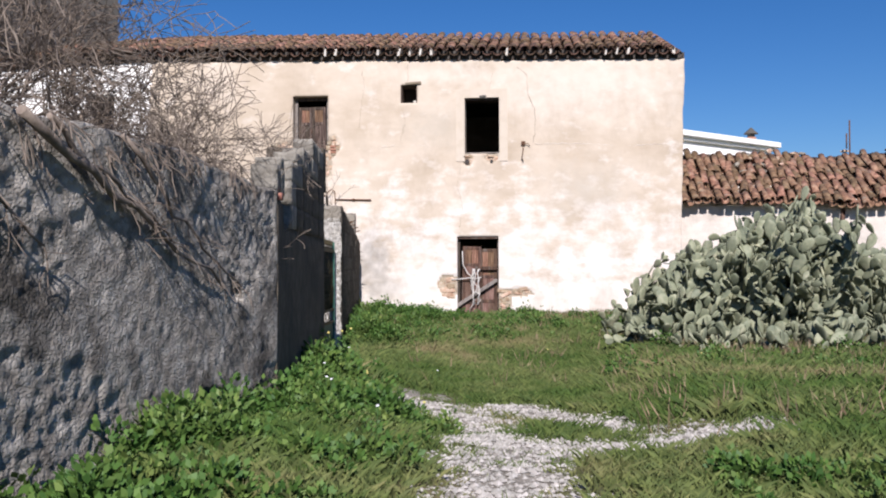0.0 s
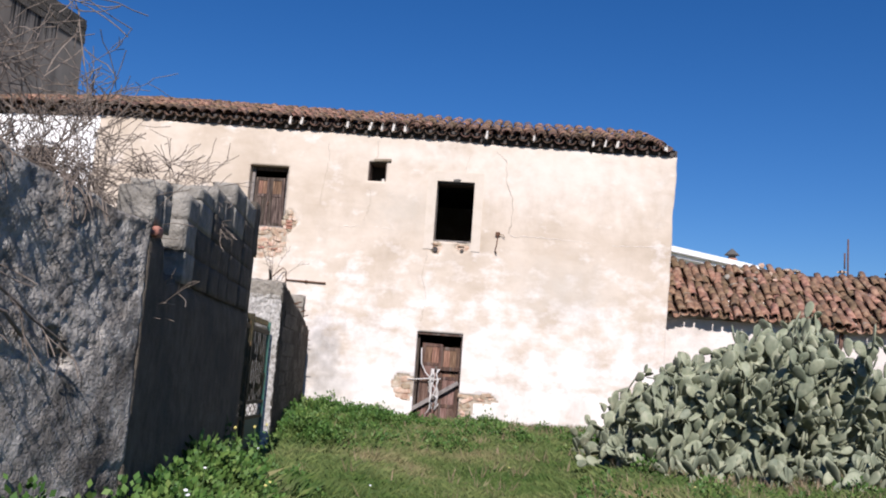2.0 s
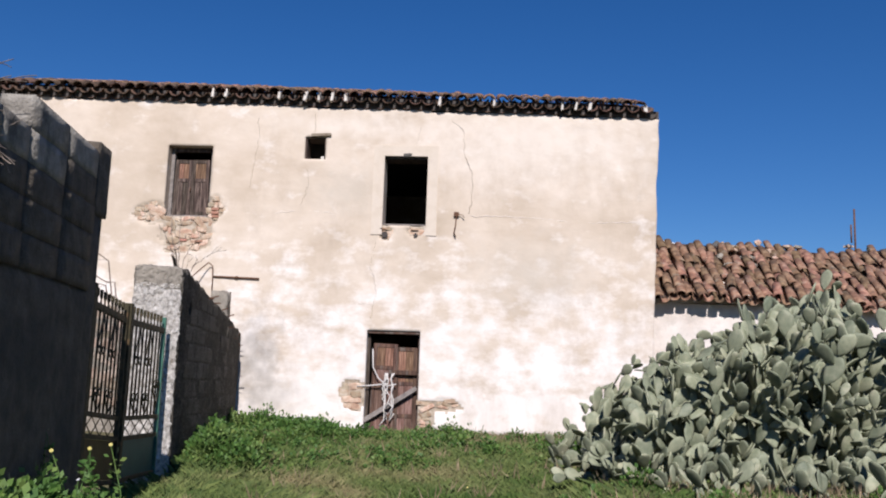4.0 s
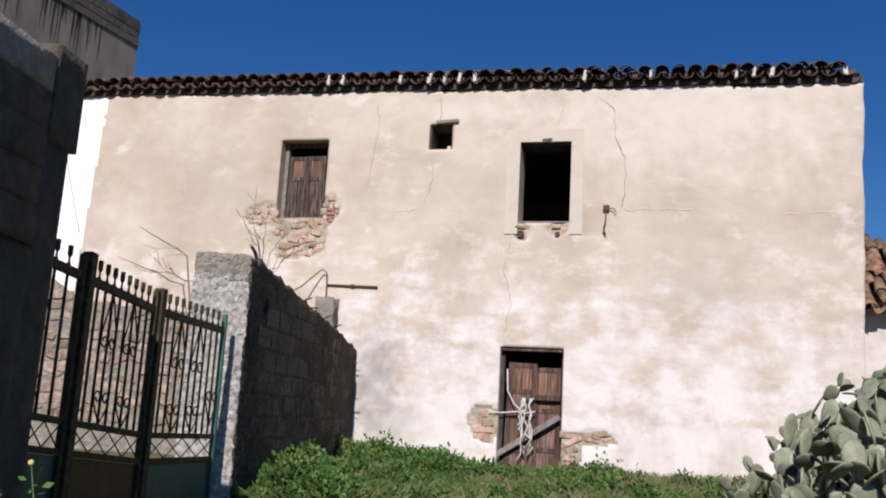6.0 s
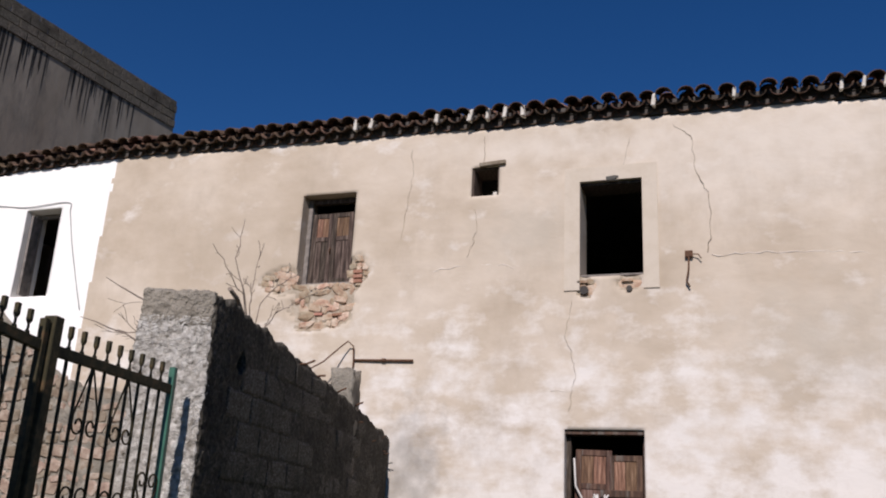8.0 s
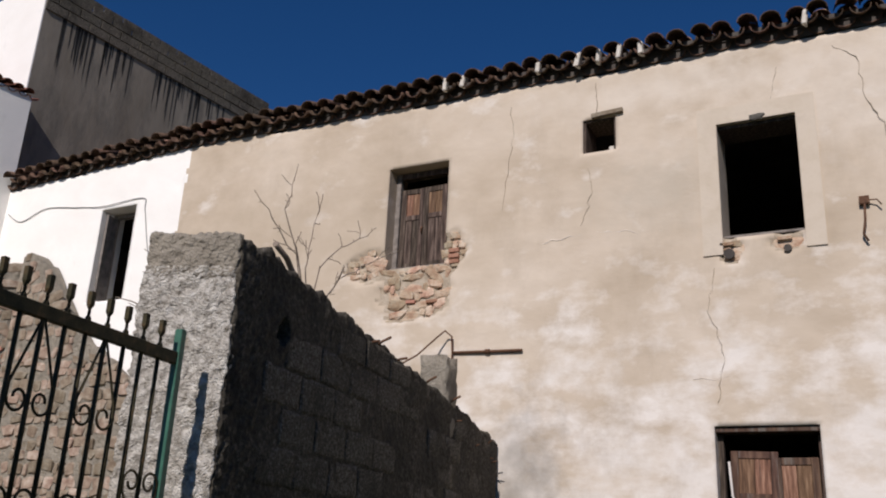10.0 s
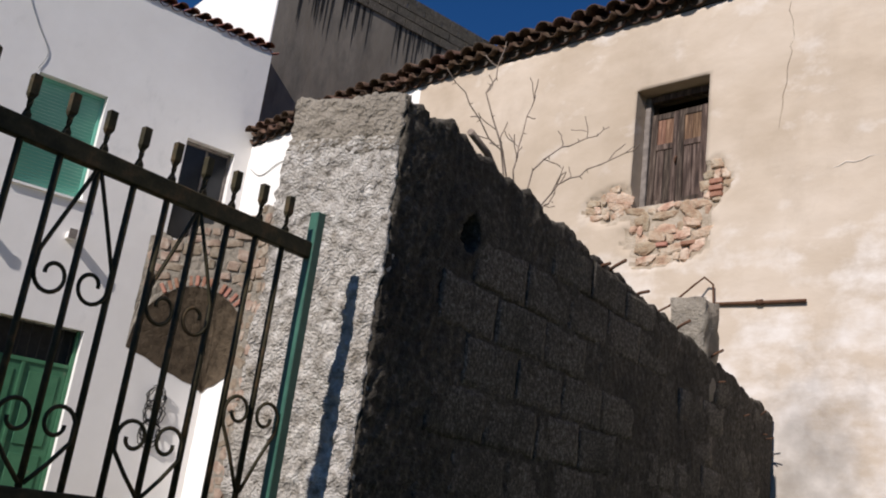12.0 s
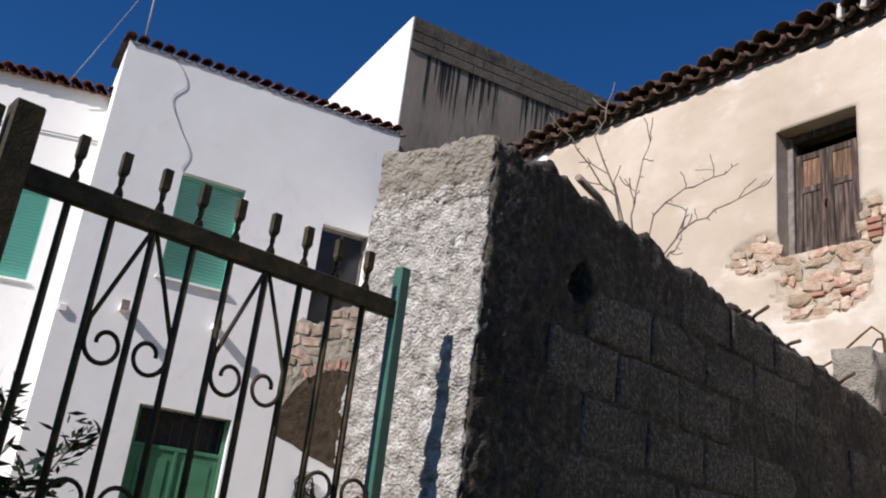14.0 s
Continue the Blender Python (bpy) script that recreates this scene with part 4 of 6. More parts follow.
        grow(Vector((x, y, ground_z(x, y) - 0.03)), Vector((rnd.uniform(-0.7, 0.5), rnd.uniform(-0.8, 0.2), 1.0)), rnd.uniform(0.24, 0.36), rnd.choice((1, 1, 2)), rnd.uniform(0, 6.28))
    if len(rest.verts):
        tagged(part("pads_behind", rest, CACTUSJ, root), kind="stuff")

CACTUSJ = mat("blue_green_cactus_pads", [(0.3, (0.15, 0.17, 0.105)), (0.55, (0.245, 0.255, 0.165)), (0.75, (0.36, 0.345, 0.235))], 7, 0.62, 0.25, 45, vary=0.28,
              stain=(0.30, 0.27, 0.18), stain_scale=6, stain_cut=(0.64, 0.76), island=True)
prickly_pear()

# ---- openings of the old house ----
def board(x0, x1, y0, y1, z0, z1, m=None, b=0.006):
    return bevelbox(x0, x1, y0, y1, z0, z1, b, m)

def panelled_leaf(parent, x0, x1, y, z0, z1, mids, m=None, mat_=None, name="leaf"):
    """A shutter or door leaf: stiles, rails and sunk panels."""
    mat_ = mat_ or OLDWOOD
    st, t = 0.075, 0.04
    edge = (DARKWOOD if name == "shutter_leaf" else OLDWOOD) if mat_ is OLDWOOD else mat_
    leaf = part(name, board(x0, x0 + st, y, y + t, z0, z1, m), edge, parent)
    part("stile", board(x1 - st, x1, y, y + t, z0, z1, m), edge, leaf)
    zs = [z0] + [z0 + (z1 - z0) * q for q in mids] + [z1 - st]
    for z in zs:
        part("rail", board(x0 + st + 0.001, x1 - st - 0.001, y + 0.004, y + t - 0.003, z, z + st, m), edge, leaf)
    for a, b in zip(zs, zs[1:]):
        w = (x1 - x0 - 2 * st) / 2
        for k in range(2):
            part("panel_board", board(x0 + st + k * w + 0.002, x0 + st + (k + 1) * w - 0.003, y + 0.016, y + 0.03, a + st, b, m, 0.003), (WARMWOOD if b > z1 - 0.1 and mat_ is OLDWOOD else (DARKWOOD if name == "shutter_leaf" else (DOORWOOD if mat_ is OLDWOOD else mat_))), leaf)
    return leaf

def shuttered_window():
    w = thing("window_1", "weathered brown wooden shutters, closed, in a deep opening", "window", kind="structure")
    for a in ((-4.20, -4.12), (-3.37, -3.29)):
        part("frame_post", board(a[0] + 0.004, a[1] - 0.004, 0.19, 0.27, 5.03, 6.46), GREYWOOD, w)
    part("frame_head", board(-4.11, -3.38, 0.19, 0.27, 6.38, 6.46), DARKWOOD, w)
    part("sill", board(-4.19, -3.3, 0.12, 0.4, 5.02, 5.06), GREYWOOD, w)
    for a, b, ry in ((-4.11, -3.755, 0.6), (-3.745, -3.385, -0.8)):
        panelled_leaf(w, a, b, 0.2, 5.07, 6.22, (0.60,), Matrix.Translation((a, 0, 5.07)) @ Matrix.Rotation(radians(ry), 4, "Y") @ Matrix.Translation((-a, 0, -5.07)), name="shutter_leaf")
    bm = bmesh.new()
    tube(bm, [(-3.76, 0.185, 5.55), (-3.76, 0.17, 5.6), (-3.75, 0.185, 5.64)], 0.012, 6)
    part("latch", bm, RUST, w)

shuttered_window()

def grey_window():
    w = thing("window_0", "tall narrow opening with an old grey frame in the white wall", "window", kind="structure")
    part("frame_post", board(-9.73, -9.66, 0.25, 0.33, 5.03, 6.61), GREYWOOD, w)
    part("frame_post", board(-9.05, -8.98, 0.25, 0.33, 5.03, 6.61), GREYWOOD, w)
    part("frame_head", board(-9.65, -9.06, 0.25, 0.33, 6.54, 6.61), GREYWOOD, w)
    panelled_leaf(w, 0.0, 0.3, 0.0, 5.06, 6.5, (0.5,), pose(-9.64, 0.24, 0, 0, 0, -75), GREYWOOD, "open_leaf")

grey_window()

def old_door():
    d = thing("door_1", "broken brown plank door tied shut with pale rope", "door", kind="structure")
    part("frame_post", board(0.004, 0.06, 0.14, 0.24, 0.6, 2.79), DARKWOOD, d)
    part("frame_post", board(0.99, 1.026, 0.16, 0.24, 0.6, 2.79), DARKWOOD, d)
    part("lintel", board(0.005, 1.025, 0.03, 0.3, 2.80, 2.855), OLDWOOD, d)
    panelled_leaf(d, 0.08, 0.55, 0.13, 0.62, 2.62, (0.28, 0.55, 0.75), Matrix.Translation((0.1, 0, 0.7)) @ Matrix.Rotation(radians(1.4), 4, "Y") @ Matrix.Translation((-0.1, 0, -0.7)), name="door_leaf")
    panelled_leaf(d, 0.55, 0.99, 0.15, 0.62, 2.55, (0.3, 0.62), Matrix.Translation((0.6, 0, 0.7)) @ Matrix.Rotation(radians(-0.3), 4, "Y") @ Matrix.Translation((-0.6, 0, -0.7)), name="door_leaf")
    part("leaning_plank", board(-0.62, 0.62, -0.02, 0.02, -0.045, 0.045, pose(0.47, 0.05, 1.44, 0, -33, 0)), GREYWOOD, d, "grey plank nailed slantwise across the door")
    part("cross_rail", board(0.45, 0.99, 0.07, 0.115, 2.02, 2.11), OLDWOOD, d)
    rnd = random.Random(4)
    for k in range(7):
        x = 0.42 + rnd.uniform(-0.08, 0.1)
        bm = bmesh.new()
        pts = [Vector((x + rnd.gauss(0, 0.03) + 0.05 * (i / 8 - 0.5) * rnd.uniform(-1, 2), 0.03 - 0.02 * (k % 3), 2.05 - i * rnd.uniform(0.09, 0.13))) for i in range(9)]
        tube(bm, pts, 0.013, 5)
        part("rope_strand", bm, ROPE, d)
    for pts in ([(-0.15, 0.0, 1.78), (0.1, 0.04, 1.8), (0.42, 0.03, 1.84)], [(0.12, 0.05, 2.5), (0.14, 0.04, 2.15), (0.25, 0.03, 1.95), (0.42, 0.03, 1.8), (0.6, 0.03, 1.84)]):
        bm = bmesh.new()
        tube(bm, pts, 0.014, 5)
        part("rope_strand", bm, ROPE, d)

old_door()

def small_window():
    w = thing("window_2", "small square vent opening with a broken brick lintel", "window", kind="structure")
    part("lintel_brick", board(-0.2, 0.2, -0.05, 0.03, -0.03, 0.03, pose(-1.1, 0, 6.735, 0, -3, 0)), ARCHSTONE, w)
    # dark sheet added behind the opening in place of the unlit room
    part("shade_backing", board(-1.55, -0.87, 0.9, 0.95, 6.0, 6.9), DARK, w)
    # dark boards added to shade the reveals, which catch the sun
    for d in ((-1.418, -1.39, 0.03, 0.46, 6.242, 6.698), (-1.03, -1.002, 0.03, 0.46, 6.242, 6.698), (-1.389, -1.031, 0.03, 0.46, 6.67, 6.698)):
        part("lining_board", board(*d), DARKWOOD, w)
    part("loose_block", board(-1.10, -1.04, 0.04, 0.12, 6.245, 6.31), LIME, w)

small_window()

def window_surround():
    w = thing("window_3", "black empty window with a plaster surround and broken sill", "window", kind="structure")
    bm = bmesh.new()
    for x0, x1, z0, z1 in ((-0.02, 0.197, 4.74, 6.55), (1.063, 1.27, 4.74, 6.55), (0.197, 1.063, 6.335, 6.55)):
        box(bm, x0, x1, -0.02, 0.02, z0, z1)
    part("surround", bm, SURROUND, w)
    # dark board added under the head to keep the top reveal in shade
    part("wooden_head", board(0.203, 1.057, 0.04, 0.46, 6.285, 6.327), DARKWOOD, w)
    bm = bmesh.new()
    bmesh.ops.create_icosphere(bm, subdivisions=2, radius=1)
    for v in bm.verts:
        v.co = Vector((v.co.x * 0.1, v.co.y * 0.03, v.co.z * 0.045)) * (1 + 0.5 * fbm(v.co.x * 2, v.co.y * 2, v.co.z * 2))
    o = part("chipped_lintel", bm, MORTAR, w)
    o.location = (0.66, -0.01, 6.36)
    for x, s in ((0.26, 1.0), (0.87, 0.7)):
        bm = bmesh.new()
        tube(bm, [(x, -0.03, 4.74), (x, 0.1, 4.75)], [0.06 * s, 0.055 * s], 10)
        # solid dark plug stands for the shaded hollow of the socket
        part("socket_shade_plug", bm, DARK, w)
        part("socket_brick", board(x - 0.1, x + 0.05, -0.02, 0.05, 4.84, 4.88), STONE, w)
    part("sill_board", board(0.205, 1.055, 0.02, 0.35, 4.935, 4.965), GREYWOOD, w)

window_surround()

def wall_hook():
    h = thing("wall_bracket", "rusty iron bracket with a hanging wire", "bracket")
    part("plate", board(1.61, 1.71, -0.06, 0.0, 5.13, 5.22), RUST, h)
    bm = bmesh.new()
    tube(bm, [(1.66, -0.05, 5.13), (1.65, -0.06, 4.95), (1.62, -0.05, 4.8), (1.66, -0.04, 4.72)], 0.013, 5)
    part("wire", bm, RUST, h)
    bm = bmesh.new()
    tube(bm, [(1.71, -0.04, 5.17), (1.78, -0.06, 5.16), (1.82, -0.05, 5.1)], 0.008, 5)
    part("wire", bm, RUST, h)

wall_hook()

def wall_pipe():
    p = thing("wall_pipe", "rusty pipe stub with a bent wire on the house wall", "pipe")
    bm = bmesh.new()
    tube(bm, [(-3.1, -0.022, 3.82), (-2.65, -0.022, 3.81), (-2.18, -0.022, 3.8)], 0.018, 8)
    part("pipe", bm, RUST, p)
    bm = bmesh.new()
    tube(bm, [(-2.66, -0.024, 3.81), (-2.6, -0.024, 3.81)], 0.03, 8)
    part("collar", bm, RUST, p)
    bm = bmesh.new()
    tube(bm, [(-3.1, -0.03, 3.2), (-3.1, -0.04, 3.82), (-3.11, -0.05, 4.02), (-3.17, -0.12, 4.08), (-3.25, -0.16, 4.0), (-3.45, -0.3, 3.75), (-3.62, -0.45, 3.6)], 0.012, 6)
    part("bent_wire", bm, RUST, p)

wall_pipe()

def crack(pts, r=0.006, name="wall_crack"):
    bm = bmesh.new()
    rnd = random.Random(int(pts[0][0] * 100))
    fine = []
    for a, b in zip(pts, pts[1:]):
        k = max(2, int(abs(a[1] - b[1]) / 0.07 + abs(a[0] - b[0]) / 0.1))
        fine += [(a[0] + (b[0] - a[0]) * i / k + rnd.gauss(0, 0.012), -0.004, a[1] + (b[1] - a[1]) * i / k) for i in range(k)]
    fine.append((pts[-1][0], -0.003, pts[-1][1]))
    tube(bm, fine, [r * rnd.uniform(0.35, 0.95) for _ in fine], 4)
    part("crack", bm, CRACK, facade)

crack([(1.5, 7.1), (1.74, 6.9), (1.78, 6.4), (1.95, 6.0), (1.95, 5.45), (1.9, 5.2)])
crack([(-2.42, 7.25), (-2.36, 6.7), (-2.45, 6.0), (-2.5, 5.6)], 0.005)
crack([(-1.25, 7.2), (-1.22, 6.85), (-1.24, 6.72)], 0.005)
crack([(-1.4, 6.2), (-1.3, 5.7), (-1.45, 5.3)], 0.003)
crack([(0.9, 6.95), (0.84, 6.6), (0.8, 6.4)], 0.004)
crack([(0.1, 4.6), (0.0, 4.1), (0.15, 3.6), (0.05, 3.1)], 0.004)

def plaster_ridge(pts, r):
    bm = bmesh.new()
    rnd = random.Random(int(pts[0][1] * 100))
    fine = []
    for a, c in zip(pts, pts[1:]):
        for i in range(14):
            fine.append((a[0] + (c[0] - a[0]) * i / 14, 0.004, a[1] + (c[1] - a[1]) * i / 14 + rnd.gauss(0, 0.012)))
    tube(bm, fine, [r * rnd.uniform(0.4, 1.2) for _ in fine], 5)
    part("plaster_ridge", bm, PALEWALL, facade)

plaster_ridge([(1.95, 5.16), (3.0, 5.15), (4.2, 5.07), (5.4, 5.1)], 0.008)
plaster_ridge([(-2.4, 5.05), (-1.4, 5.2), (-0.4, 5.1)], 0.006)
plaster_ridge([(-0.2, 3.35), (1.3, 3.5), (2.6, 3.3)], 0.006)

def facade_stones():
    rnd = random.Random(21)
    kinds = []
    for s in range(6):
        bm = bmesh.new()
        bmesh.ops.create_icosphere(bm, subdivisions=1, radius=1.0)
        for v in bm.verts:
            v.co = Vector([math.copysign(abs(c) ** 0.5, c) for c in v.co]) * (1 + 0.5 * fbm(v.co.x * 1.5 + s * 7, v.co.y * 1.5, v.co.z * 1.5))
        kinds.append(mesh_of("stone", bm, STONE))
    for x0, x1, z0, z1 in ((-4.85, -2.85, 3.85, 5.5), (-0.6, 0.05, 1.15, 1.9), (1.0, 2.1, 0.7, 1.75), (0.1, 0.5, 4.55, 5.0), (0.6, 1.1, 4.65, 5.0), (1.6, 4.2, 0.7, 1.0)):
        z = z0
        while z < z1:
            h = rnd.uniform(0.06, 0.14)
            x = x0 + rnd.uniform(0, 0.1)
            while x < x1:
                w = rnd.choice((0.07, 0.11, 0.17, 0.25, 0.3)) * rnd.uniform(0.8, 1.25)
                cx, cz = x + w / 2, z + h / 2
                if bare_patch(cx, cz) > 0.3 and not any(a - 0.02 < cx < b + 0.02 and c - 0.03 < cz < d + 0.02 for a, b, c, d in HOLES.values()):
                    ob = new("stone", kinds[rnd.randrange(6)])
                    ob.parent = facade
                    ob.matrix_world = pose(cx, 0.035, cz + rnd.gauss(0, 0.018), rnd.uniform(-8, 8), rnd.gauss(0, 10), rnd.uniform(-10, 10)) @ Matrix.Diagonal((w * rnd.uniform(0.5, 0.62), rnd.uniform(0.012, 0.036), h * rnd.uniform(0.45, 0.75), 1))
                x += w + 0.012
            z += h + 0.008
    for k in range(8):
        cx, cz = rnd.uniform(-4.6, -3.0), rnd.uniform(3.95, 5.2)
        if bare_patch(cx, cz) > 0.3 and not (-4.25 < cx < -3.2 and cz > 4.98):
            part("brick", board(-rnd.uniform(0.03, 0.11), 0.08, -0.03, 0.04, -0.022, 0.022, pose(cx, 0.02, cz, 0, rnd.gauss(0, 8), rnd.gauss(0, 8))), BRICK, facade)
    for z in (5.0, 5.075, 5.15):
        b = part("brick", board(-3.25 + rnd.uniform(0, 0.03), -3.09, -0.005, 0.1, z, z + 0.055), BRICK, facade)

facade_stones()

# ---- the iron gate ----
GT_M, GT_L = wall_frame((-1.594, -8.852), (-1.80, -6.03))

def gate_leaf(s0, s1, n_bars, lyres, hearts, panel_mat, end_mat, label, flip=False):
    leaf = thing("gate_leaf", label, "gate", "leaves of the iron gate", at=GT_M)
    iron = GREENIRON
    def lift(bm):
        """The leaves have sagged: they rise towards the hinge side."""
        for v in bm.verts:
            v.co.z += (0.016 * (2.85 - v.co.x) if v.co.x > 1.36 else 0.024 + 0.09 * (1.36 - v.co.x)) - 0.022
        return bm
    def p(name, bm, m=iron, l=""):
        o = part(name, lift(bm), m, leaf, l)
        o.matrix_world = GT_M
        return o
    stile_w = 0.055
    big = (s0, s0 + 0.085, 2.64) if not flip else (s1 - 0.085, s1, 2.64)
    end = (s1 - 0.045, s1, 2.607) if not flip else (s0, s0 + 0.045, 2.607)
    p("stile", bevelbox(big[0], big[1], -0.045, 0.045, 0.62, big[2], 0.006))
    p("end_post", bevelbox(end[0], end[1], -0.025, 0.025, 0.62, end[2], 0.004), end_mat)
    a, b = (big[1], end[0]) if not flip else (end[1], big[0])
    for z, h in ((2.405, 0.068), (1.34, 0.05), (1.12, 0.05), (0.66, 0.05)):
        p("rail", bevelbox(a + 0.001, b - 0.001, -0.02, 0.02, z, z + h, 0.004))
    step = (b - a) / (n_bars + 1)
    xs = [a + step * (k + 1) for k in range(n_bars)]
    if flip:
        xs = xs[::-1]
    for x in xs:
        bm = bmesh.new()
        tube(bm, [(x, 0, 1.39), (x, 0, 2.412)], 0.0118, 8)
        bar = p("bar", bm)
        bm = bmesh.new()
        box(bm, -0.011, 0.011, -0.011, 0.011, 2.47, 2.62, Matrix.Translation((x, 0, 0)))
        bmesh.ops.subdivide_edges(bm, edges=[e for e in bm.edges if abs(e.verts[0].co.z - e.verts[1].co.z) > 0.1], cuts=8)
        for v in bm.verts:
            t = min(1, max(0, (v.co.z - 2.485) / 0.06))
            w = 1.0 - 0.45 * math.sin(math.pi * t) + 0.25 * (t >= 1)
            q = Matrix.Rotation(t * math.pi, 3, "Z") @ Vector(((v.co.x - x) * w, v.co.y * w, 0))
            v.co.x, v.co.y = x + q.x, q.y
        part("twisted_spike", lift(bm), iron, bar).matrix_world = GT_M
    for k in lyres:
        x = xs[k]
        bm = bmesh.new()
        for s in (-1, 1):
            pts = [(x + s * 0.008, -0.006, 2.405), (x + s * step * 0.5, -0.008, 2.25), (x + s * step * 0.93, -0.008, 2.095)]
            for i in range(20):
                a2 = 2 * math.pi * 1.0 * i / 19
                rr = step * 0.45 * (1 - 0.6 * i / 19)
                pts.append((x + s * (step * 0.50 + rr * math.cos(a2)), -0.008, 2.03 - rr * math.sin(a2) * 1.1))
            tube(bm, pts, 0.0072, 6)
        p("lyre_scroll", bm)
    for k in hearts:
        x = xs[k] if 0 <= k < len(xs) else xs[0] - (xs[1] - xs[0])
        bm = bmesh.new()
        for s in (-1, 1):
            dz = -0.08 if k == 8 else -0.24
            pts = [(x + s * 0.008, -0.006, 1.50 + dz * 0.4), (x + s * step * 0.5, -0.008, 1.66 + dz * 0.8), (x + s * step * 0.92, -0.008, 1.78 + dz)]
            for i in range(20):
                a2 = 2 * math.pi * 1.0 * i / 19
                rr = step * 0.45 * (1 - 0.6 * i / 19)
                pts.append((x + s * (step * 0.50 + rr * math.cos(a2)), -0.008, 1.83 + dz + rr * math.sin(a2) * 1.05))
            tube(bm, pts, 0.0072, 6)
        p("heart_scroll", bm)
    n = 4
    for i in range(n):
        u, v = a + (b - a) * i / n, a + (b - a) * (i + 1) / n
        for z0, z1 in ((1.17, 1.34), (1.34, 1.17)):
            bm = bmesh.new()
            tube(bm, [(u, -0.004, z0), (v, 0.004, z1)], 0.006, 5)
            p("cross_brace", bm)
    p("sheet_panel", bevelbox(a + 0.002, b - 0.002, 0.004, 0.012, 0.712, 1.118, 0.002), panel_mat)
    return leaf

gate_leaf(1.37, 2.85, 9, (2, 5), (2, 5, 8), GREENPANEL, GREENPOST, "dark green iron gate leaf with scrolls and a teal sheet panel")
gate_leaf(0.2, 1.355, 8, (2, 5), (2, 5), OCHREPANEL, GREENIRON, "dark iron gate leaf with scrolls and an ochre sheet panel")
gate_leaf(-0.75, 0.18, 4, (1,), (1,), GREENPANEL, GREENIRON, "narrow fixed side leaf of the iron gate")

# ---- things on the block wall ----
def wall_stub():
    m = FW_M @ Matrix.Translation((3.92, 0.025, 0))
    s = thing("post_stub", "broken concrete post stub on the block wall", "post")
    bm = bmesh.new()
    box(bm, -0.03, 0.27, -0.02, 0.28, 2.55, 3.36, m)
    bmesh.ops.subdivide_edges(bm, edges=bm.edges[:], cuts=5, use_grid_fill=True)
    for v in bm.verts:
        d = 0.03 * fbm(v.co.x * 7, v.co.y * 7, v.co.z * 7)
        v.co += Vector((d, d, d * 1.2))
    part("stub", bm, CAPCAST, s, smooth=True)

wall_stub()

def rebar_ends():
    rnd = random.Random(31)
    for k, (s, z) in enumerate([(2.05, 3.04), (2.18, 3.05), (2.62, 3.02), (3.35, 2.95), (4.1, 2.9), (4.25, 2.73), (4.9, 2.55), (5.4, 2.62), (5.5, 2.5), (5.55, 2.45)]):
        bar = thing("rebar_end", "short rusty bar sticking out of the block wall", "rebar", "rebar ends in the block wall")
        bm = bmesh.new()
        p = FW_M @ Vector((s, 0.05, z))
        l = rnd.uniform(0.14, 0.26) if k < 5 else rnd.uniform(0.1, 0.15)
        q = p + Vector((l, -0.06, rnd.uniform(0.0, 0.08)))
        tube(bm, [p, p.lerp(q, 0.5) + Vector((0, 0, 0.008)), q], 0.011 if k < 5 else 0.006, 6)
        part("bar", bm, RUST, bar)

rebar_ends()

# ---- corner arch in the yard ----
AR_M, AR_L = wall_frame((-12.42, -1.4), (-11.08, -0.02))

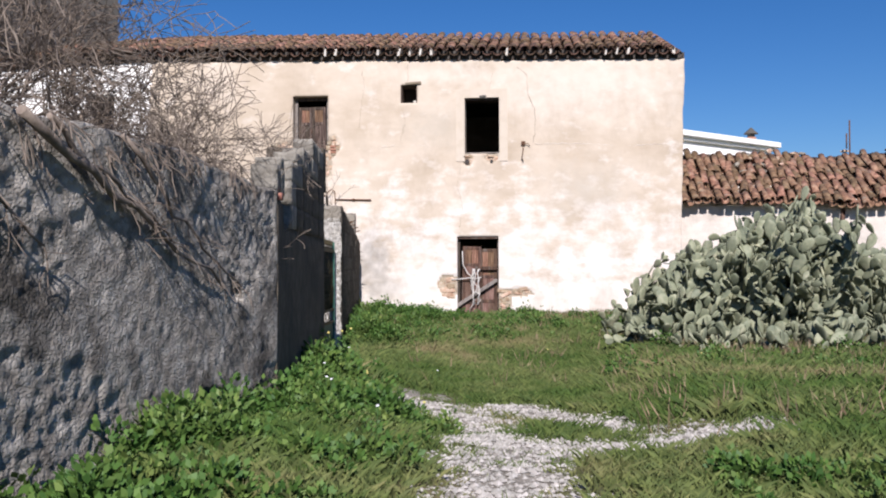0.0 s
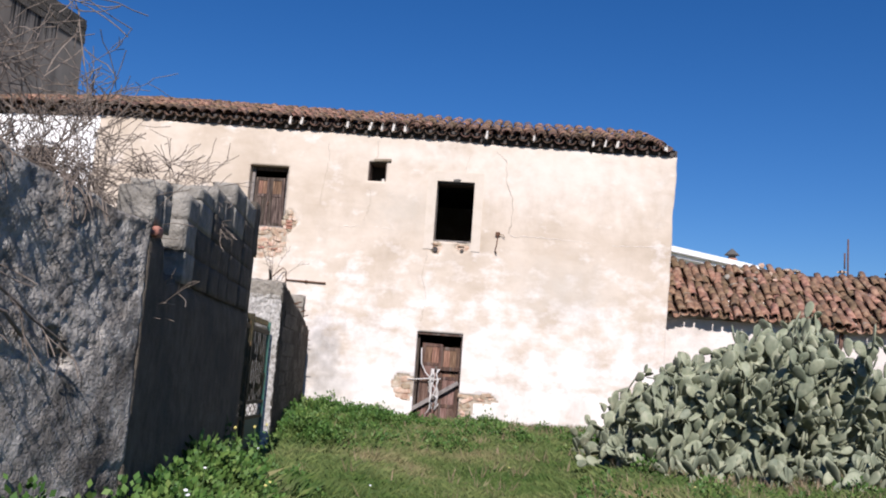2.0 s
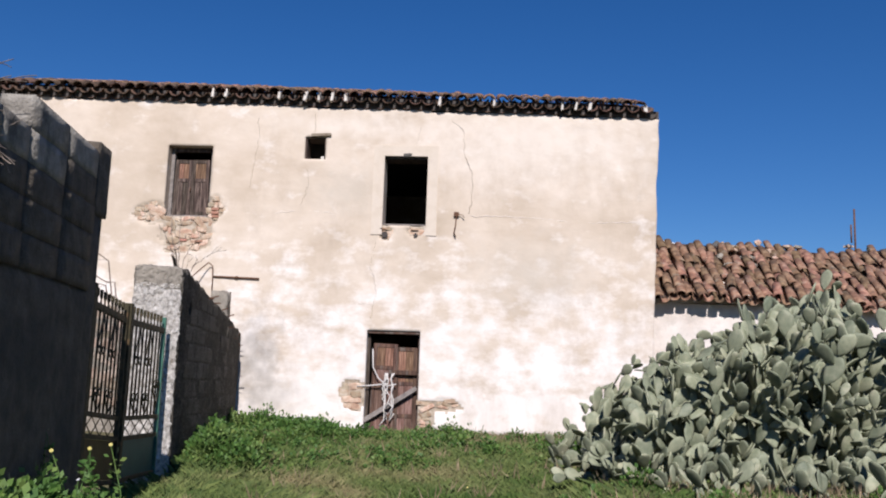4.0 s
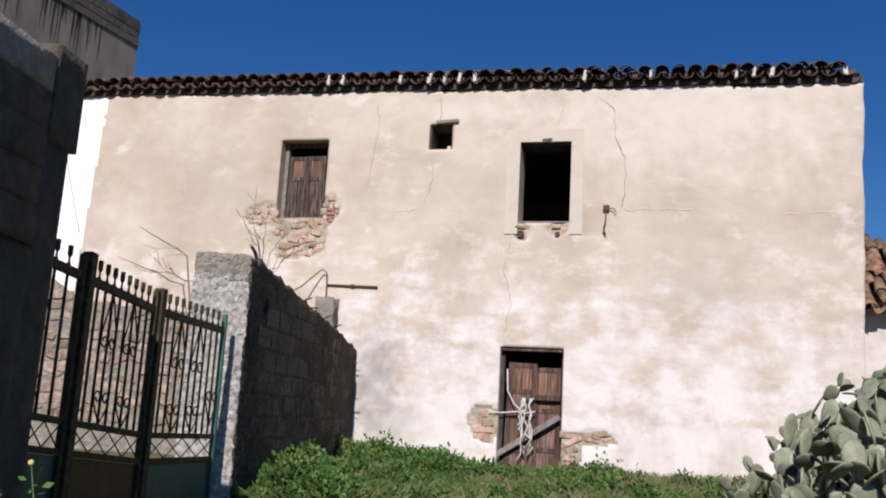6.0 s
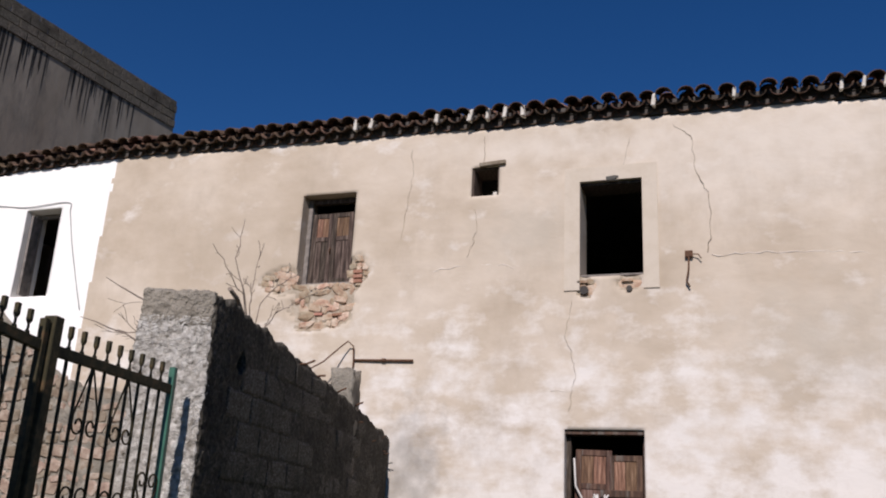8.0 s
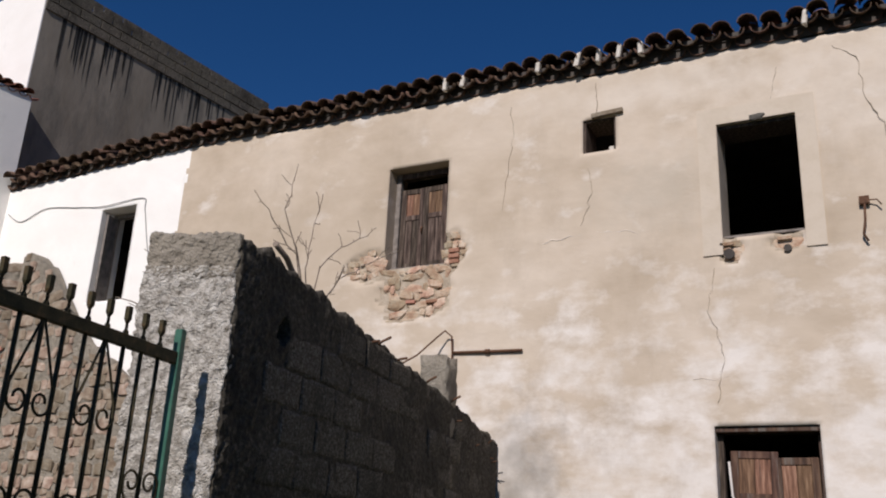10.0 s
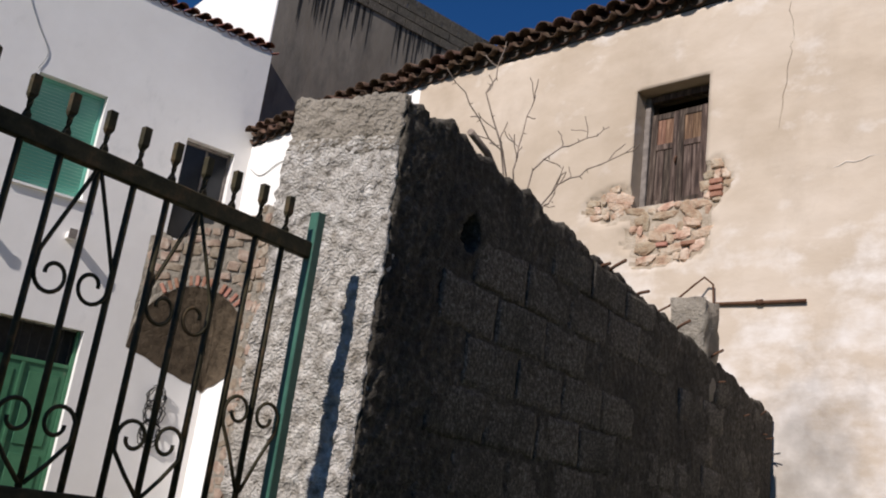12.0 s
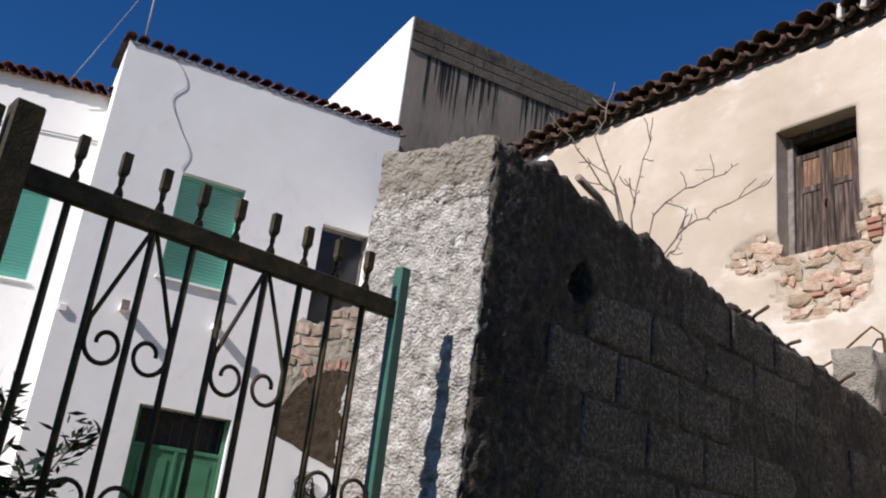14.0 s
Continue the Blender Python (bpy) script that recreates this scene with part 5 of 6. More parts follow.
def corner_arch():
    """A rubble squinch: an arch thrown across the yard's inner corner, its soffit running back to a point in the corner."""
    rnd = random.Random(41)
    arch = thing("stone_arch", "ruined rubble-stone arch across the yard corner", "arch")
    half = AR_L / 2
    def top(s):
        return 5.2 + 0.55 * smooth01(s, 0.2, 1.5) + 0.12 * fbm(s * 3, 1) + 0.05 * fbm(s * 9, 2)
    def low(s):
        u = (s - half) / half
        return 3.33 + 1.12 * math.sqrt(max(0.0, 1 - u * u))
    bm = bmesh.new()
    n = 44
    cols = []
    for i in range(n + 1):
        s = AR_L * i / n
        lo, hi = low(s), top(s)
        c = [bm.verts.new(AR_M @ Vector((s, 0.03 * fbm(s * 4, z * 4), z))) for z in [lo + (hi - lo) * j / 10 for j in range(11)]]
        c += [bm.verts.new(AR_M @ Vector((s, 0.4, hi)))]
        cols.append(c)
    for a, b in zip(cols, cols[1:]):
        for k in range(len(a) - 1):
            bm.faces.new((a[k], b[k], b[k + 1], a[k + 1]))
    part("masonry_core", bm, CAPCAST, arch)
    bm = bmesh.new()
    tip = Vector((-12.2, -0.02, 2.86))
    rings = []
    for k in range(9):
        t = k / 8
        rings.append([bm.verts.new((AR_M @ Vector((AR_L * i / n, 0, low(AR_L * i / n)))).lerp(tip, t * 0.995) + Vector((0, 0, 0.04 * fbm(i * 0.4, k * 0.8)))) for i in range(n + 1)])
    for a, b in zip(rings, rings[1:]):
        for i in range(n):
            bm.faces.new((a[i], b[i], b[i + 1], a[i + 1]))
    part("soffit", bm, SOFFIT, arch, "rough stone underside with its shade in the colour")
    kinds = []
    for s in range(5):
        b = bmesh.new()
        bmesh.ops.create_icosphere(b, subdivisions=1, radius=1.0)
        for v in b.verts:
            v.co = Vector([math.copysign(abs(c) ** 0.45, c) for c in v.co]) * (1 + 0.3 * fbm(v.co.x * 1.5 + s * 5, v.co.y * 1.5, v.co.z * 1.5 + 3))
        kinds.append(mesh_of("stone", b, ARCHSTONE))
    def lay(m, length, lowf, topf):
        z = 1.0
        while z < 6.2:
            h = rnd.uniform(0.1, 0.22)
            s = rnd.uniform(-0.02, 0.1)
            while s < length:
                w = rnd.choice((0.1, 0.16, 0.24, 0.3) if s < 2.4 else (0.24, 0.3, 0.38)) * rnd.uniform(0.8, 1.2)
                if lowf(s + w / 2) + 0.2 < z and z + h * 0.7 < topf(s + w / 2) and s + w < length and rnd.random() < 0.85:
                    o = new("stone", kinds[rnd.randrange(5)])
                    o.parent = arch
                    o.matrix_world = m @ pose(s + w / 2, 0.0, z + h / 2 + rnd.gauss(0, 0.02), 0, rnd.gauss(0, 10), 0) @ Matrix.Diagonal((w * 0.5, rnd.uniform(0.015, 0.045), h * 0.52, 1))
                s += w + 0.015
            z += h + 0.01
    lay(AR_M, AR_L, low, top)
    m2, l2 = wall_frame((-11.06, -0.3), (-3.4, -0.3))
    def top2(s):
        return 5.85 - 1.55 * smooth01(s, 0.2, 1.9) - 0.9 * smooth01(s, 1.6, 3.4) - 0.35 * smooth01(s, 3.4, 7.6) + 0.10 * fbm(s * 3, 5) + 0.05 * fbm(s * 9, 6)
    bm = bmesh.new()
    cols = []
    for i in range(81):
        s = l2 * i / 80
        t = top2(s)
        cols.append([bm.verts.new(m2 @ Vector((s, 0.04 * fbm(s * 3, z * 3, 1), z))) for z in [0.4 + (t - 0.4) * k / 14 for k in range(15)]] + [bm.verts.new(m2 @ Vector((s, 0.26, t)))])
    for a, b in zip(cols, cols[1:]):
        for k in range(len(a) - 1):
            bm.faces.new((a[k], b[k], b[k + 1], a[k + 1]))
    part("abutment", bm, CAPCAST, arch)
    lay(m2, l2, lambda s: 1.0, top2)
    brick = mesh_of("arch_brick", bevelbox(-0.03, 0.03, -0.05, 0.08, 0.0, 0.17, 0.008), BRICK)
    for k in range(9, 24):
        a = math.pi * (k + 0.5) / 30 + rnd.gauss(0, 0.008)
        o = new("arch_brick", brick)
        o.parent = arch
        o.matrix_world = AR_M @ Matrix.Translation((half - half * math.cos(a), 0.03 + rnd.gauss(0, 0.01), 3.34 + 1.12 * math.sin(a))) @ Matrix.Rotation(a - math.pi / 2, 4, "Y")

# Underside stone, darkened to hold the arch's own shade.
SOFFIT = mat("shade_darkened_stone", [(0.3, (0.055, 0.039, 0.024)), (0.7, (0.14, 0.103, 0.066))], 6, 0.95, 0.9, 40, coarse=2, bdist=0.02)
corner_arch()

def wire_coil():
    rnd = random.Random(51)
    c = thing("wire_coil", "tangled coils of black cable hung on the white wall", "cable coil")
    for k in range(12):
        bm = bmesh.new()
        r = rnd.uniform(0.14, 0.22)
        cz = 2.65 - 0.28 * (k % 3) + rnd.gauss(0, 0.03)
        pts = []
        for i in range(25):
            a = 2 * math.pi * i / 24
            pts.append(WW_M @ Vector((4.25 + rnd.gauss(0, 0.012) + r * math.cos(a) * 0.9, -0.06 - 0.03 * math.sin(a * 2 + k), cz + r * math.sin(a))))
        tube(bm, pts, 0.009, 5)
        part("loop", bm, TAR, c)

wire_coil()

# ---- fittings of the white house ----
def house_window(m, x0, x1, z0, z1, shut, name, label):
    w = thing(name, label, "window", kind="structure")
    def p(n_, bm, mt, l=""):
        return part(n_, bm, mt, w, l)
    fr = SHUTTER if shut else GREYWOOD
    for a in ((x0 + 0.003, x0 + 0.05), (x1 - 0.05, x1 - 0.003)):
        p("frame_post", bevelbox(a[0], a[1], 0.14, 0.2, z0 + 0.01, z1 - 0.005, 0.004, m), fr)
    p("frame_head", bevelbox(x0 + 0.051, x1 - 0.051, 0.14, 0.2, z1 - 0.06, z1 - 0.005, 0.004, m), fr)
    p("sill", bevelbox(x0 - 0.05, x1 + 0.05, -0.05, 0.3, z0 - 0.045, z0 - 0.002, 0.005, m), WHITE)
    if shut:
        z = z0 + 0.01
        while z < z1 - 0.08:
            bm = bmesh.new()
            box(bm, x0 + 0.052, x1 - 0.052, -0.007, 0.007, -0.026, 0.026, m @ Matrix.Translation((0, 0.17, z + 0.03)) @ Matrix.Rotation(radians(24), 4, "X"))
            p("slat", bm, SHUTTER)
            z += 0.058
    else:
        p("pane", bevelbox(x0 + 0.052, x1 - 0.052, 0.165, 0.175, z0 + 0.01, z1 - 0.065, 0.002, m), GLASS)
        p("glazing_bar", bevelbox((x0 + x1) / 2 - 0.02, (x0 + x1) / 2 + 0.02, 0.15, 0.162, z0 + 0.01, z1 - 0.065, 0.003, m), GREYWOOD)

house_window(WW_M, 1.32, 2.40, 5.43, 7.24, True, "window_4", "mint-green roller shutter, lowered, in a white wall")
house_window(WW_M, 3.83, 4.72, 5.25, 7.05, False, "window_5", "dark glazed window in a white wall")
house_window(WG_M, 7.0, 8.2, 5.2, 7.0, True, "window_6", "mint-green roller shutter, lowered, in the white wing")

def green_door():
    d = thing("door_2", "green double door with a dark barred fanlight", "door", kind="structure")
    def p(n_, bm, mt, l=""):
        return part(n_, bm, mt, d, l)
    for a in ((1.493, 1.55), (2.86, 2.917)):
        p("frame_post", bevelbox(a[0], a[1], 0.12, 0.2, 0.6, 3.425, 0.005, WW_M), GREENWOOD)
    p("transom", bevelbox(1.551, 2.859, 0.12, 0.2, 2.82, 2.88, 0.005, WW_M), GREENWOOD)
    for a, b in ((1.552, 2.20), (2.21, 2.858)):
        leaf = p("door_leaf", bevelbox(a, b, 0.14, 0.18, 0.62, 2.818, 0.005, WW_M), GREENWOOD)
        for z0, z1 in ((0.75, 1.5), (1.62, 2.7)):
            q = part("raised_panel", bevelbox(a + 0.1, b - 0.1, 0.125, 0.139, z0, z1, 0.01, WW_M), GREENWOOD, leaf)
    p("cover_strip", bevelbox(2.18, 2.23, 0.115, 0.138, 0.62, 2.815, 0.004, WW_M), GREENWOOD)
    for k in range(9):
        bm = bmesh.new()
        x = 1.61 + 0.15 * k
        tube(bm, [WW_M @ Vector((x, 0.15, 2.88)), WW_M @ Vector((x, 0.15, 3.42))], 0.007, 5)
        p("fanlight_bar", bm, TAR)
    # black sheet stands for the unlit inside behind the fanlight
    p("unlit_backing", bevelbox(1.5, 2.91, 0.3, 0.32, 0.6, 3.42, 0.002, WW_M), TAR)

green_door()

def wall_brackets():
    for k, (s, z) in enumerate(((0.92, 4.79), (2.35, 4.81), (0.08, 4.6))):
        b = thing("wall_peg", "small white iron peg set in the white wall", "bracket", "pegs along the white wall")
        m = WW_M @ Matrix.Translation((s, 0, z))
        part("arm", bevelbox(-0.055, 0.055, -0.2 if k < 2 else -0.05, 0.0, -0.055, 0.055, 0.006, m), WHITE, b)
        if k < 2:
            part("tip", bevelbox(-0.06, 0.06, -0.225, -0.2, -0.06, 0.09, 0.004, m), GREYWOOD, b)

wall_brackets()

def cable_run(pts, name, label, r=0.008, material=None):
    c = thing(name, label, "cable")
    bm = bmesh.new()
    pts = [Vector(p) for p in pts]
    fine = []
    for i in range(len(pts) - 1):
        p0, p1, p2, p3 = pts[max(i - 1, 0)], pts[i], pts[i + 1], pts[min(i + 2, len(pts) - 1)]
        for k in range(6):
            t = k / 6
            fine.append(0.5 * (2 * p1 + (p2 - p0) * t + (2 * p0 - 5 * p1 + 4 * p2 - p3) * t * t + (3 * p1 - p0 - 3 * p2 + p3) * t ** 3))
    fine.append(pts[-1])
    tube(bm, fine, r, 5)
    part("cable", bm, material or CABLE, c)

cable_run([WW_M @ Vector(p) for p in ((0.75, -0.012, 9.2), (0.95, -0.012, 9.0), (1.05, -0.012, 8.75), (0.88, -0.012, 8.45), (1.1, -0.012, 8.0), (1.35, -0.012, 7.6), (1.28, -0.012, 7.28))],
          "wall_cable", "pale cable snaking down the white wall", 0.006)
cable_run([(-12.1, -0.014, 6.85), (-11.71, -0.014, 6.66), (-11.14, -0.014, 6.83), (-10.3, -0.014, 6.74), (-9.73, -0.014, 6.68), (-8.86, -0.014, 6.71), (-8.76, -0.014, 6.5), (-8.58, -0.014, 5.85), (-8.2, -0.014, 4.75)],
          "wall_cable", "pale cable looping along the white wall", 0.008)
cable_run([WG_M @ Vector((9.0, -0.03, 7.85)), WG_M @ Vector((6.0, -0.03, 7.8)), WG_M @ Vector((0.5, -0.03, 7.85))], "wall_cable", "straight grey cable along the white wing", 0.014)
cable_run([WG_M @ Vector((8.0, -0.2, 8.75)), WW_M @ Vector((0.2, 0.3, 10.8))], "antenna_wire", "thin stay wire running up to the aerial", 0.008)

def aerial():
    a = thing("tv_aerial", "thin roof aerial on a mast above the white house", "antenna")
    bm = bmesh.new()
    tube(bm, [WW_M @ Vector((0.25, 0.3, 9.2)), WW_M @ Vector((0.2, 0.3, 11.0))], 0.02, 6)
    part("mast", bm, CABLE, a)
    for k in range(6):
        bm = bmesh.new()
        p = WW_M @ Vector((0.2 - 0.15 * k, 0.3, 10.8))
        tube(bm, [p + Vector((0, 0, -0.2)), p + Vector((0, 0, 0.2))], 0.008, 5)
        part("element", bm, CABLE, a)
    bm = bmesh.new()
    tube(bm, [WW_M @ Vector((0.3, 0.3, 10.8)), WW_M @ Vector((-0.7, 0.3, 10.8))], 0.012, 5)
    part("boom", bm, CABLE, a)

aerial()

def parapet_blocks():
    rnd = random.Random(61)
    b = bpy.data.objects["tall_building"]
    s, row = 0.0, 0
    for row, z in enumerate((11.5, 11.72, 11.94, 12.08)):
        s = 0.0 if row % 2 == 0 else -0.25
        while s < TW_L:
            a, c = max(s, 0.0), min(s + 0.485, TW_L)
            if c - a > 0.1:
                part("block", bevelbox(a, c, -0.03 - 0.01 * rnd.random(), 0.0, z, z + (0.205 if row < 3 else 0.19), 0.008, TW_M), BLOCK, b)
            s += 0.5
    for k in range(80):
        s = rnd.choice((rnd.uniform(0.4, 2.2), rnd.uniform(2.6, 4.8)))
        l = rnd.uniform(0.25, 1.3)
        w = rnd.uniform(0.015, 0.06)
        bm = bmesh.new()
        vs = [bm.verts.new(TW_M @ Vector(p)) for p in ((s, -0.004, 11.5), (s + w, -0.004, 11.5), (s + w * 0.7, -0.004, 11.5 - l * 0.7), (s + w * 0.5, -0.004, 11.5 - l), (s + w * 0.2, -0.004, 11.5 - l * 0.7))]
        bm.faces.new(vs)
        part("tar_run", bm, TAR, b)

parapet_blocks()

def roof_fittings():
    v = thing("roof_vent", "small dark capped chimney vent on the far house", "chimney")
    part("pot", bevelbox(13.75, 14.2, 28.6, 29.05, 8.4, 9.15, 0.02), BRICK, v)
    bm = bmesh.new()
    bmesh.ops.create_cone(bm, cap_ends=True, segments=8, radius1=0.42, radius2=0.05, depth=0.35, matrix=pose(13.97, 28.8, 9.5))
    part("cap", bm, MORTAR, v)
    bm = bmesh.new()
    bmesh.ops.create_cone(bm, cap_ends=True, segments=8, radius1=0.2, radius2=0.2, depth=0.2, matrix=pose(13.97, 28.8, 9.25))
    part("neck", bm, MORTAR, v)
    a = thing("tv_aerial", "small aerial mast behind the outbuilding roof", "antenna")
    bm = bmesh.new()
    tube(bm, [(10.25, 2.3, 4.6), (10.25, 2.3, 5.95)], 0.02, 6)
    part("mast", bm, RUST, a)
    bm = bmesh.new()
    tube(bm, [(10.17, 2.3, 5.2), (10.17, 2.3, 5.6)], 0.02, 5)
    part("element", bm, RUST, a)

roof_fittings()

# ---- vegetation ----
def quads_object(name, verts, material, label, category, per=4):
    me = bpy.data.meshes.new(name)
    n = len(verts) // per
    me.from_pydata([tuple(v) for v in verts], [], [tuple(range(i * per, i * per + per)) for i in range(n)])
    me.materials.append(material)
    return tagged(new(name, me), label, category, kind="stuff")

WALL_X = lambda y: -0.37 - 0.104 * (-14.6 - y) if y < -14.6 else (-0.37 - 0.15 * (y + 14.6) if y < -9.7 else (-1.6 if y < -5.7 else -1.76 - 0.151 * (y + 5.72)))

def lushness(x, y):
    """0 on the worn track, 1 in the green banks at the walls' feet."""
    near_wall = 1 - smooth01(x - WALL_X(y), 0.5, 2.0)
    foot = smooth01(y, -4.5, -1.2) * (1 - smooth01(x, 2.2, 4.5))
    return min(1.0, max(near_wall, foot) + 0.25 * fbm(x * 0.8, y * 0.8, 6))

def grass(count):
    rnd = np.random.RandomState(5)
    out = []
    made = 0
    while made < count:
        x, y = rnd.uniform(-1.9, 11.5), -17.8 + 17.7 * rnd.rand() ** 1.15
        if x < WALL_X(y) + 0.02 or gravel_mask(x, y) > rnd.uniform(-0.12, 0.34):
            continue
        if x > 5 and rnd.rand() < 0.4:
            continue
        lush = lushness(x, y)
        tall = 0.05 + 0.10 * rnd.rand() + 0.13 * max(0, lush) * rnd.rand() + (0.1 * rnd.rand() if x > 3.5 else 0)
        tall *= 0.8 if y < -14 else 1.0
        if gravel_mask(x, y) > -0.4:
            tall *= 0.45
        z = ground_z(x, y) - 0.01
        a = rnd.uniform(0, 6.283)
        w = 0.0026 + 0.0032 * rnd.rand()
        dx, dy = math.cos(a) * w, math.sin(a) * w
        lx, ly = rnd.normal(0, 0.45) * tall, rnd.normal(0, 0.45) * tall
        out += [(x - dx, y - dy, z), (x + dx, y + dy, z), (x + dx * 0.5 + lx * 0.6, y + dy * 0.5 + ly * 0.6, z + tall * 0.7), (x + lx * 1.3, y + ly * 1.3, z + tall)]
        made += 1
    return quads_object("grass", out, GRASS, "short mixed green and straw-coloured grass on the yard", "grass")

grass(270000)

def far_grass(count):
    rnd = np.random.RandomState(6)
    out = []
    while len(out) < count * 3:
        x, y = rnd.uniform(-1.0, 17), rnd.uniform(-30, 0.2)
        if -17.8 < y and x < 11.5 or x < WALL_X(y) + 0.02:
            continue
        z = ground_z(x, y) - 0.01
        tall = 0.08 + 0.14 * rnd.rand()
        a = rnd.uniform(0, 6.283)
        dx, dy = math.cos(a) * 0.014, math.sin(a) * 0.014
        out += [(x - dx, y - dy, z), (x + dx, y + dy, z), (x + rnd.normal(0, 0.5) * tall, y + rnd.normal(0, 0.5) * tall, z + tall)]
    return quads_object("meadow_grass", out, GRASS, "rough grass beyond the worn yard", "grass", 3)

far_grass(60000)

def leaf_quad(out, p, d, size, rnd, flat=0.5):
    """One pointed leaf from p along d."""
    d = d / np.linalg.norm(d)
    s = np.cross(d, rnd.normal(0, 1, 3))
    s /= np.linalg.norm(s) + 1e-6
    out += [p, p + d * size * 0.5 + s * size * flat * 0.5, p + d * size, p + d * size * 0.5 - s * size * flat * 0.5]

def weeds(count):
    rnd = np.random.RandomState(8)
    out, made = [], 0
    while made < count:
        q = rnd.rand()
        if q < 0.5:
            y = rnd.uniform(-19.6, -9.9) if q < 0.36 else rnd.uniform(-5.6, -0.5)
            x = WALL_X(y) + 0.05 + abs(rnd.normal(0, 0.65))
            big = (1.0 - 0.35 * min(1, (x - WALL_X(y)) / 1.5)) * (0.72 if y < -9 else 1.0)
        elif q < 0.92:
            x, y = rnd.uniform(-2.3, 4.2), -0.15 - abs(rnd.normal(0, 1.5))
            if x < WALL_X(y) + 0.05:
                continue
            big = 0.55 + 0.32 * (1 - smooth01(x, -1.0, 0.2))
        elif q < 0.95:
            x, y = 3.0 + abs(rnd.normal(0, 1.6)), rnd.normal(-16.8, 0.3)
            big = 0.4
        else:
            x, y = rnd.uniform(3.0, 8.5), rnd.uniform(-9.5, -6.3)
            big = 0.55
        if gravel_mask(x, y) > -0.3:
            continue
        mound = 0.75 + 1.2 * fbm(x * 0.9, y * 0.9, 12) + 0.7 * fbm(x * 2.5, y * 2.5, 13)
        big *= max(0.35, mound) * rnd.uniform(0.7, 1.15)
        z = ground_z(x, y)
        h = 0.42 * big
        for k in range(int(34 + 40 * big)):
            u = rnd.normal(0, 1, 3)
            u /= np.linalg.norm(u)
            p = np.array([x, y, z]) + np.array([u[0] * 0.17 * big, u[1] * 0.17 * big, (abs(u[2]) * 0.6 + 0.4 * rnd.rand()) * h])
            leaf_quad(out, p, np.array([u[0], u[1], 0.2 + 0.9 * rnd.rand()]), rnd.uniform(0.028, 0.06) * (1 + 0.3 * big), rnd, 0.65)
        made += 1
    return quads_object("weeds", out, WEED, "dense bright green broad-leaved weeds along the walls", "weeds")

weeds(3500)

def dry_stalks(count):
    rnd = np.random.RandomState(18)
    out = []
    for k in range(count):
        q = rnd.rand()
        if q < 0.5:
            x, y = rnd.uniform(1.1, 5.0), -0.1 - abs(rnd.normal(0, 0.6))
        elif q < 0.75:
            u = rnd.rand()
            x, y = 3.5 + 5.5 * u, -7.2 + 2.2 * abs(u - 0.35) + rnd.normal(0, 0.45) + (2.4 * (0.12 - u) / 0.12 if u < 0.12 else 0)
        elif q < 0.82:
            x, y = rnd.uniform(-1.2, 4.5), rnd.uniform(-9.5, -0.4)
        else:
            x, y = rnd.uniform(3.0, 10.0), rnd.uniform(-15.0, -7.5)
        z = ground_z(x, y) - 0.01
        for j in range(rnd.randint(4, 12)):
            p = np.array([x + rnd.normal(0, 0.06), y + rnd.normal(0, 0.06), z])
            leaf_quad(out, p, np.array([rnd.normal(0, 0.45), rnd.normal(0, 0.45), 1.0]), rnd.uniform(0.12, 0.36), rnd, 0.05)
    return quads_object("dry_stalks", out, STRAW, "dry straw-coloured stalks by the house wall and cactus", "dry grass")

dry_stalks(1700)

def pebbles(count):
    rnd = np.random.RandomState(3)
    verts, faces = [], []
    made = 0
    while made < count:
        x, y = rnd.uniform(-0.4, 5.0), rnd.uniform(-17.8, -10.9)
        if gravel_mask(x, y) < rnd.uniform(-0.5, 0.15):
            continue
        r = 0.008 + 0.024 * rnd.rand() ** 3
        c = np.array([x, y, ground_z(x, y) + r * 0.3])
        b = len(verts)
        for v in ((1, 0, 0), (-1, 0, 0), (0, 1, 0), (0, -1, 0), (0, 0, 0.7), (0, 0, -0.7)):
            verts.append(tuple(c + np.array(v) * r * rnd.uniform(0.7, 1.3, 3)))
        faces += [(b + i, b + j, b + k) for i, j, k in ((0, 2, 4), (2, 1, 4), (1, 3, 4), (3, 0, 4), (2, 0, 5), (1, 2, 5), (3, 1, 5), (0, 3, 5))]
        made += 1
    me = bpy.data.meshes.new("gravel")
    me.from_pydata(verts, [], faces)
    me.materials.append(PEBBLE)
    tagged(new("gravel", me), "pale loose gravel stones on the worn track", "gravel", kind="stuff")

pebbles(13000)

def blooms():
    rnd = random.Random(15)
    for k in range(13):
        yellow = rnd.random() < 0.6
        if rnd.random() < 0.45:
            y = rnd.uniform(-17, -9)
            x = WALL_X(y) + rnd.uniform(0.2, 1.6)
        else:
            x, y = rnd.uniform(-1.5, 5), rnd.uniform(-10, -1.0)
        z = ground_z(x, y)
        h = rnd.uniform(0.2, 0.42)
        f = thing("wild_flower", "small yellow wild flower on a thin stem" if yellow else "small white wild flower on a thin stem", "flower", "wild flowers in the grass")
        bm = bmesh.new()
        tube(bm, [(x, y, z), (x + 0.02, y - 0.02, z + h * 0.6), (x + 0.03, y - 0.03, z + h)], 0.004, 3)
        part("stem", bm, WEED, f)
        bm = bmesh.new()
        bmesh.ops.create_cone(bm, cap_ends=True, segments=7, radius1=0.006, radius2=0.013, depth=0.008, matrix=pose(x + 0.03, y - 0.03, z + h + 0.005, 25, rnd.uniform(-20, 20), 0))
        part("bloom", bm, FLOWER if yellow else PETAL, f)

blooms()

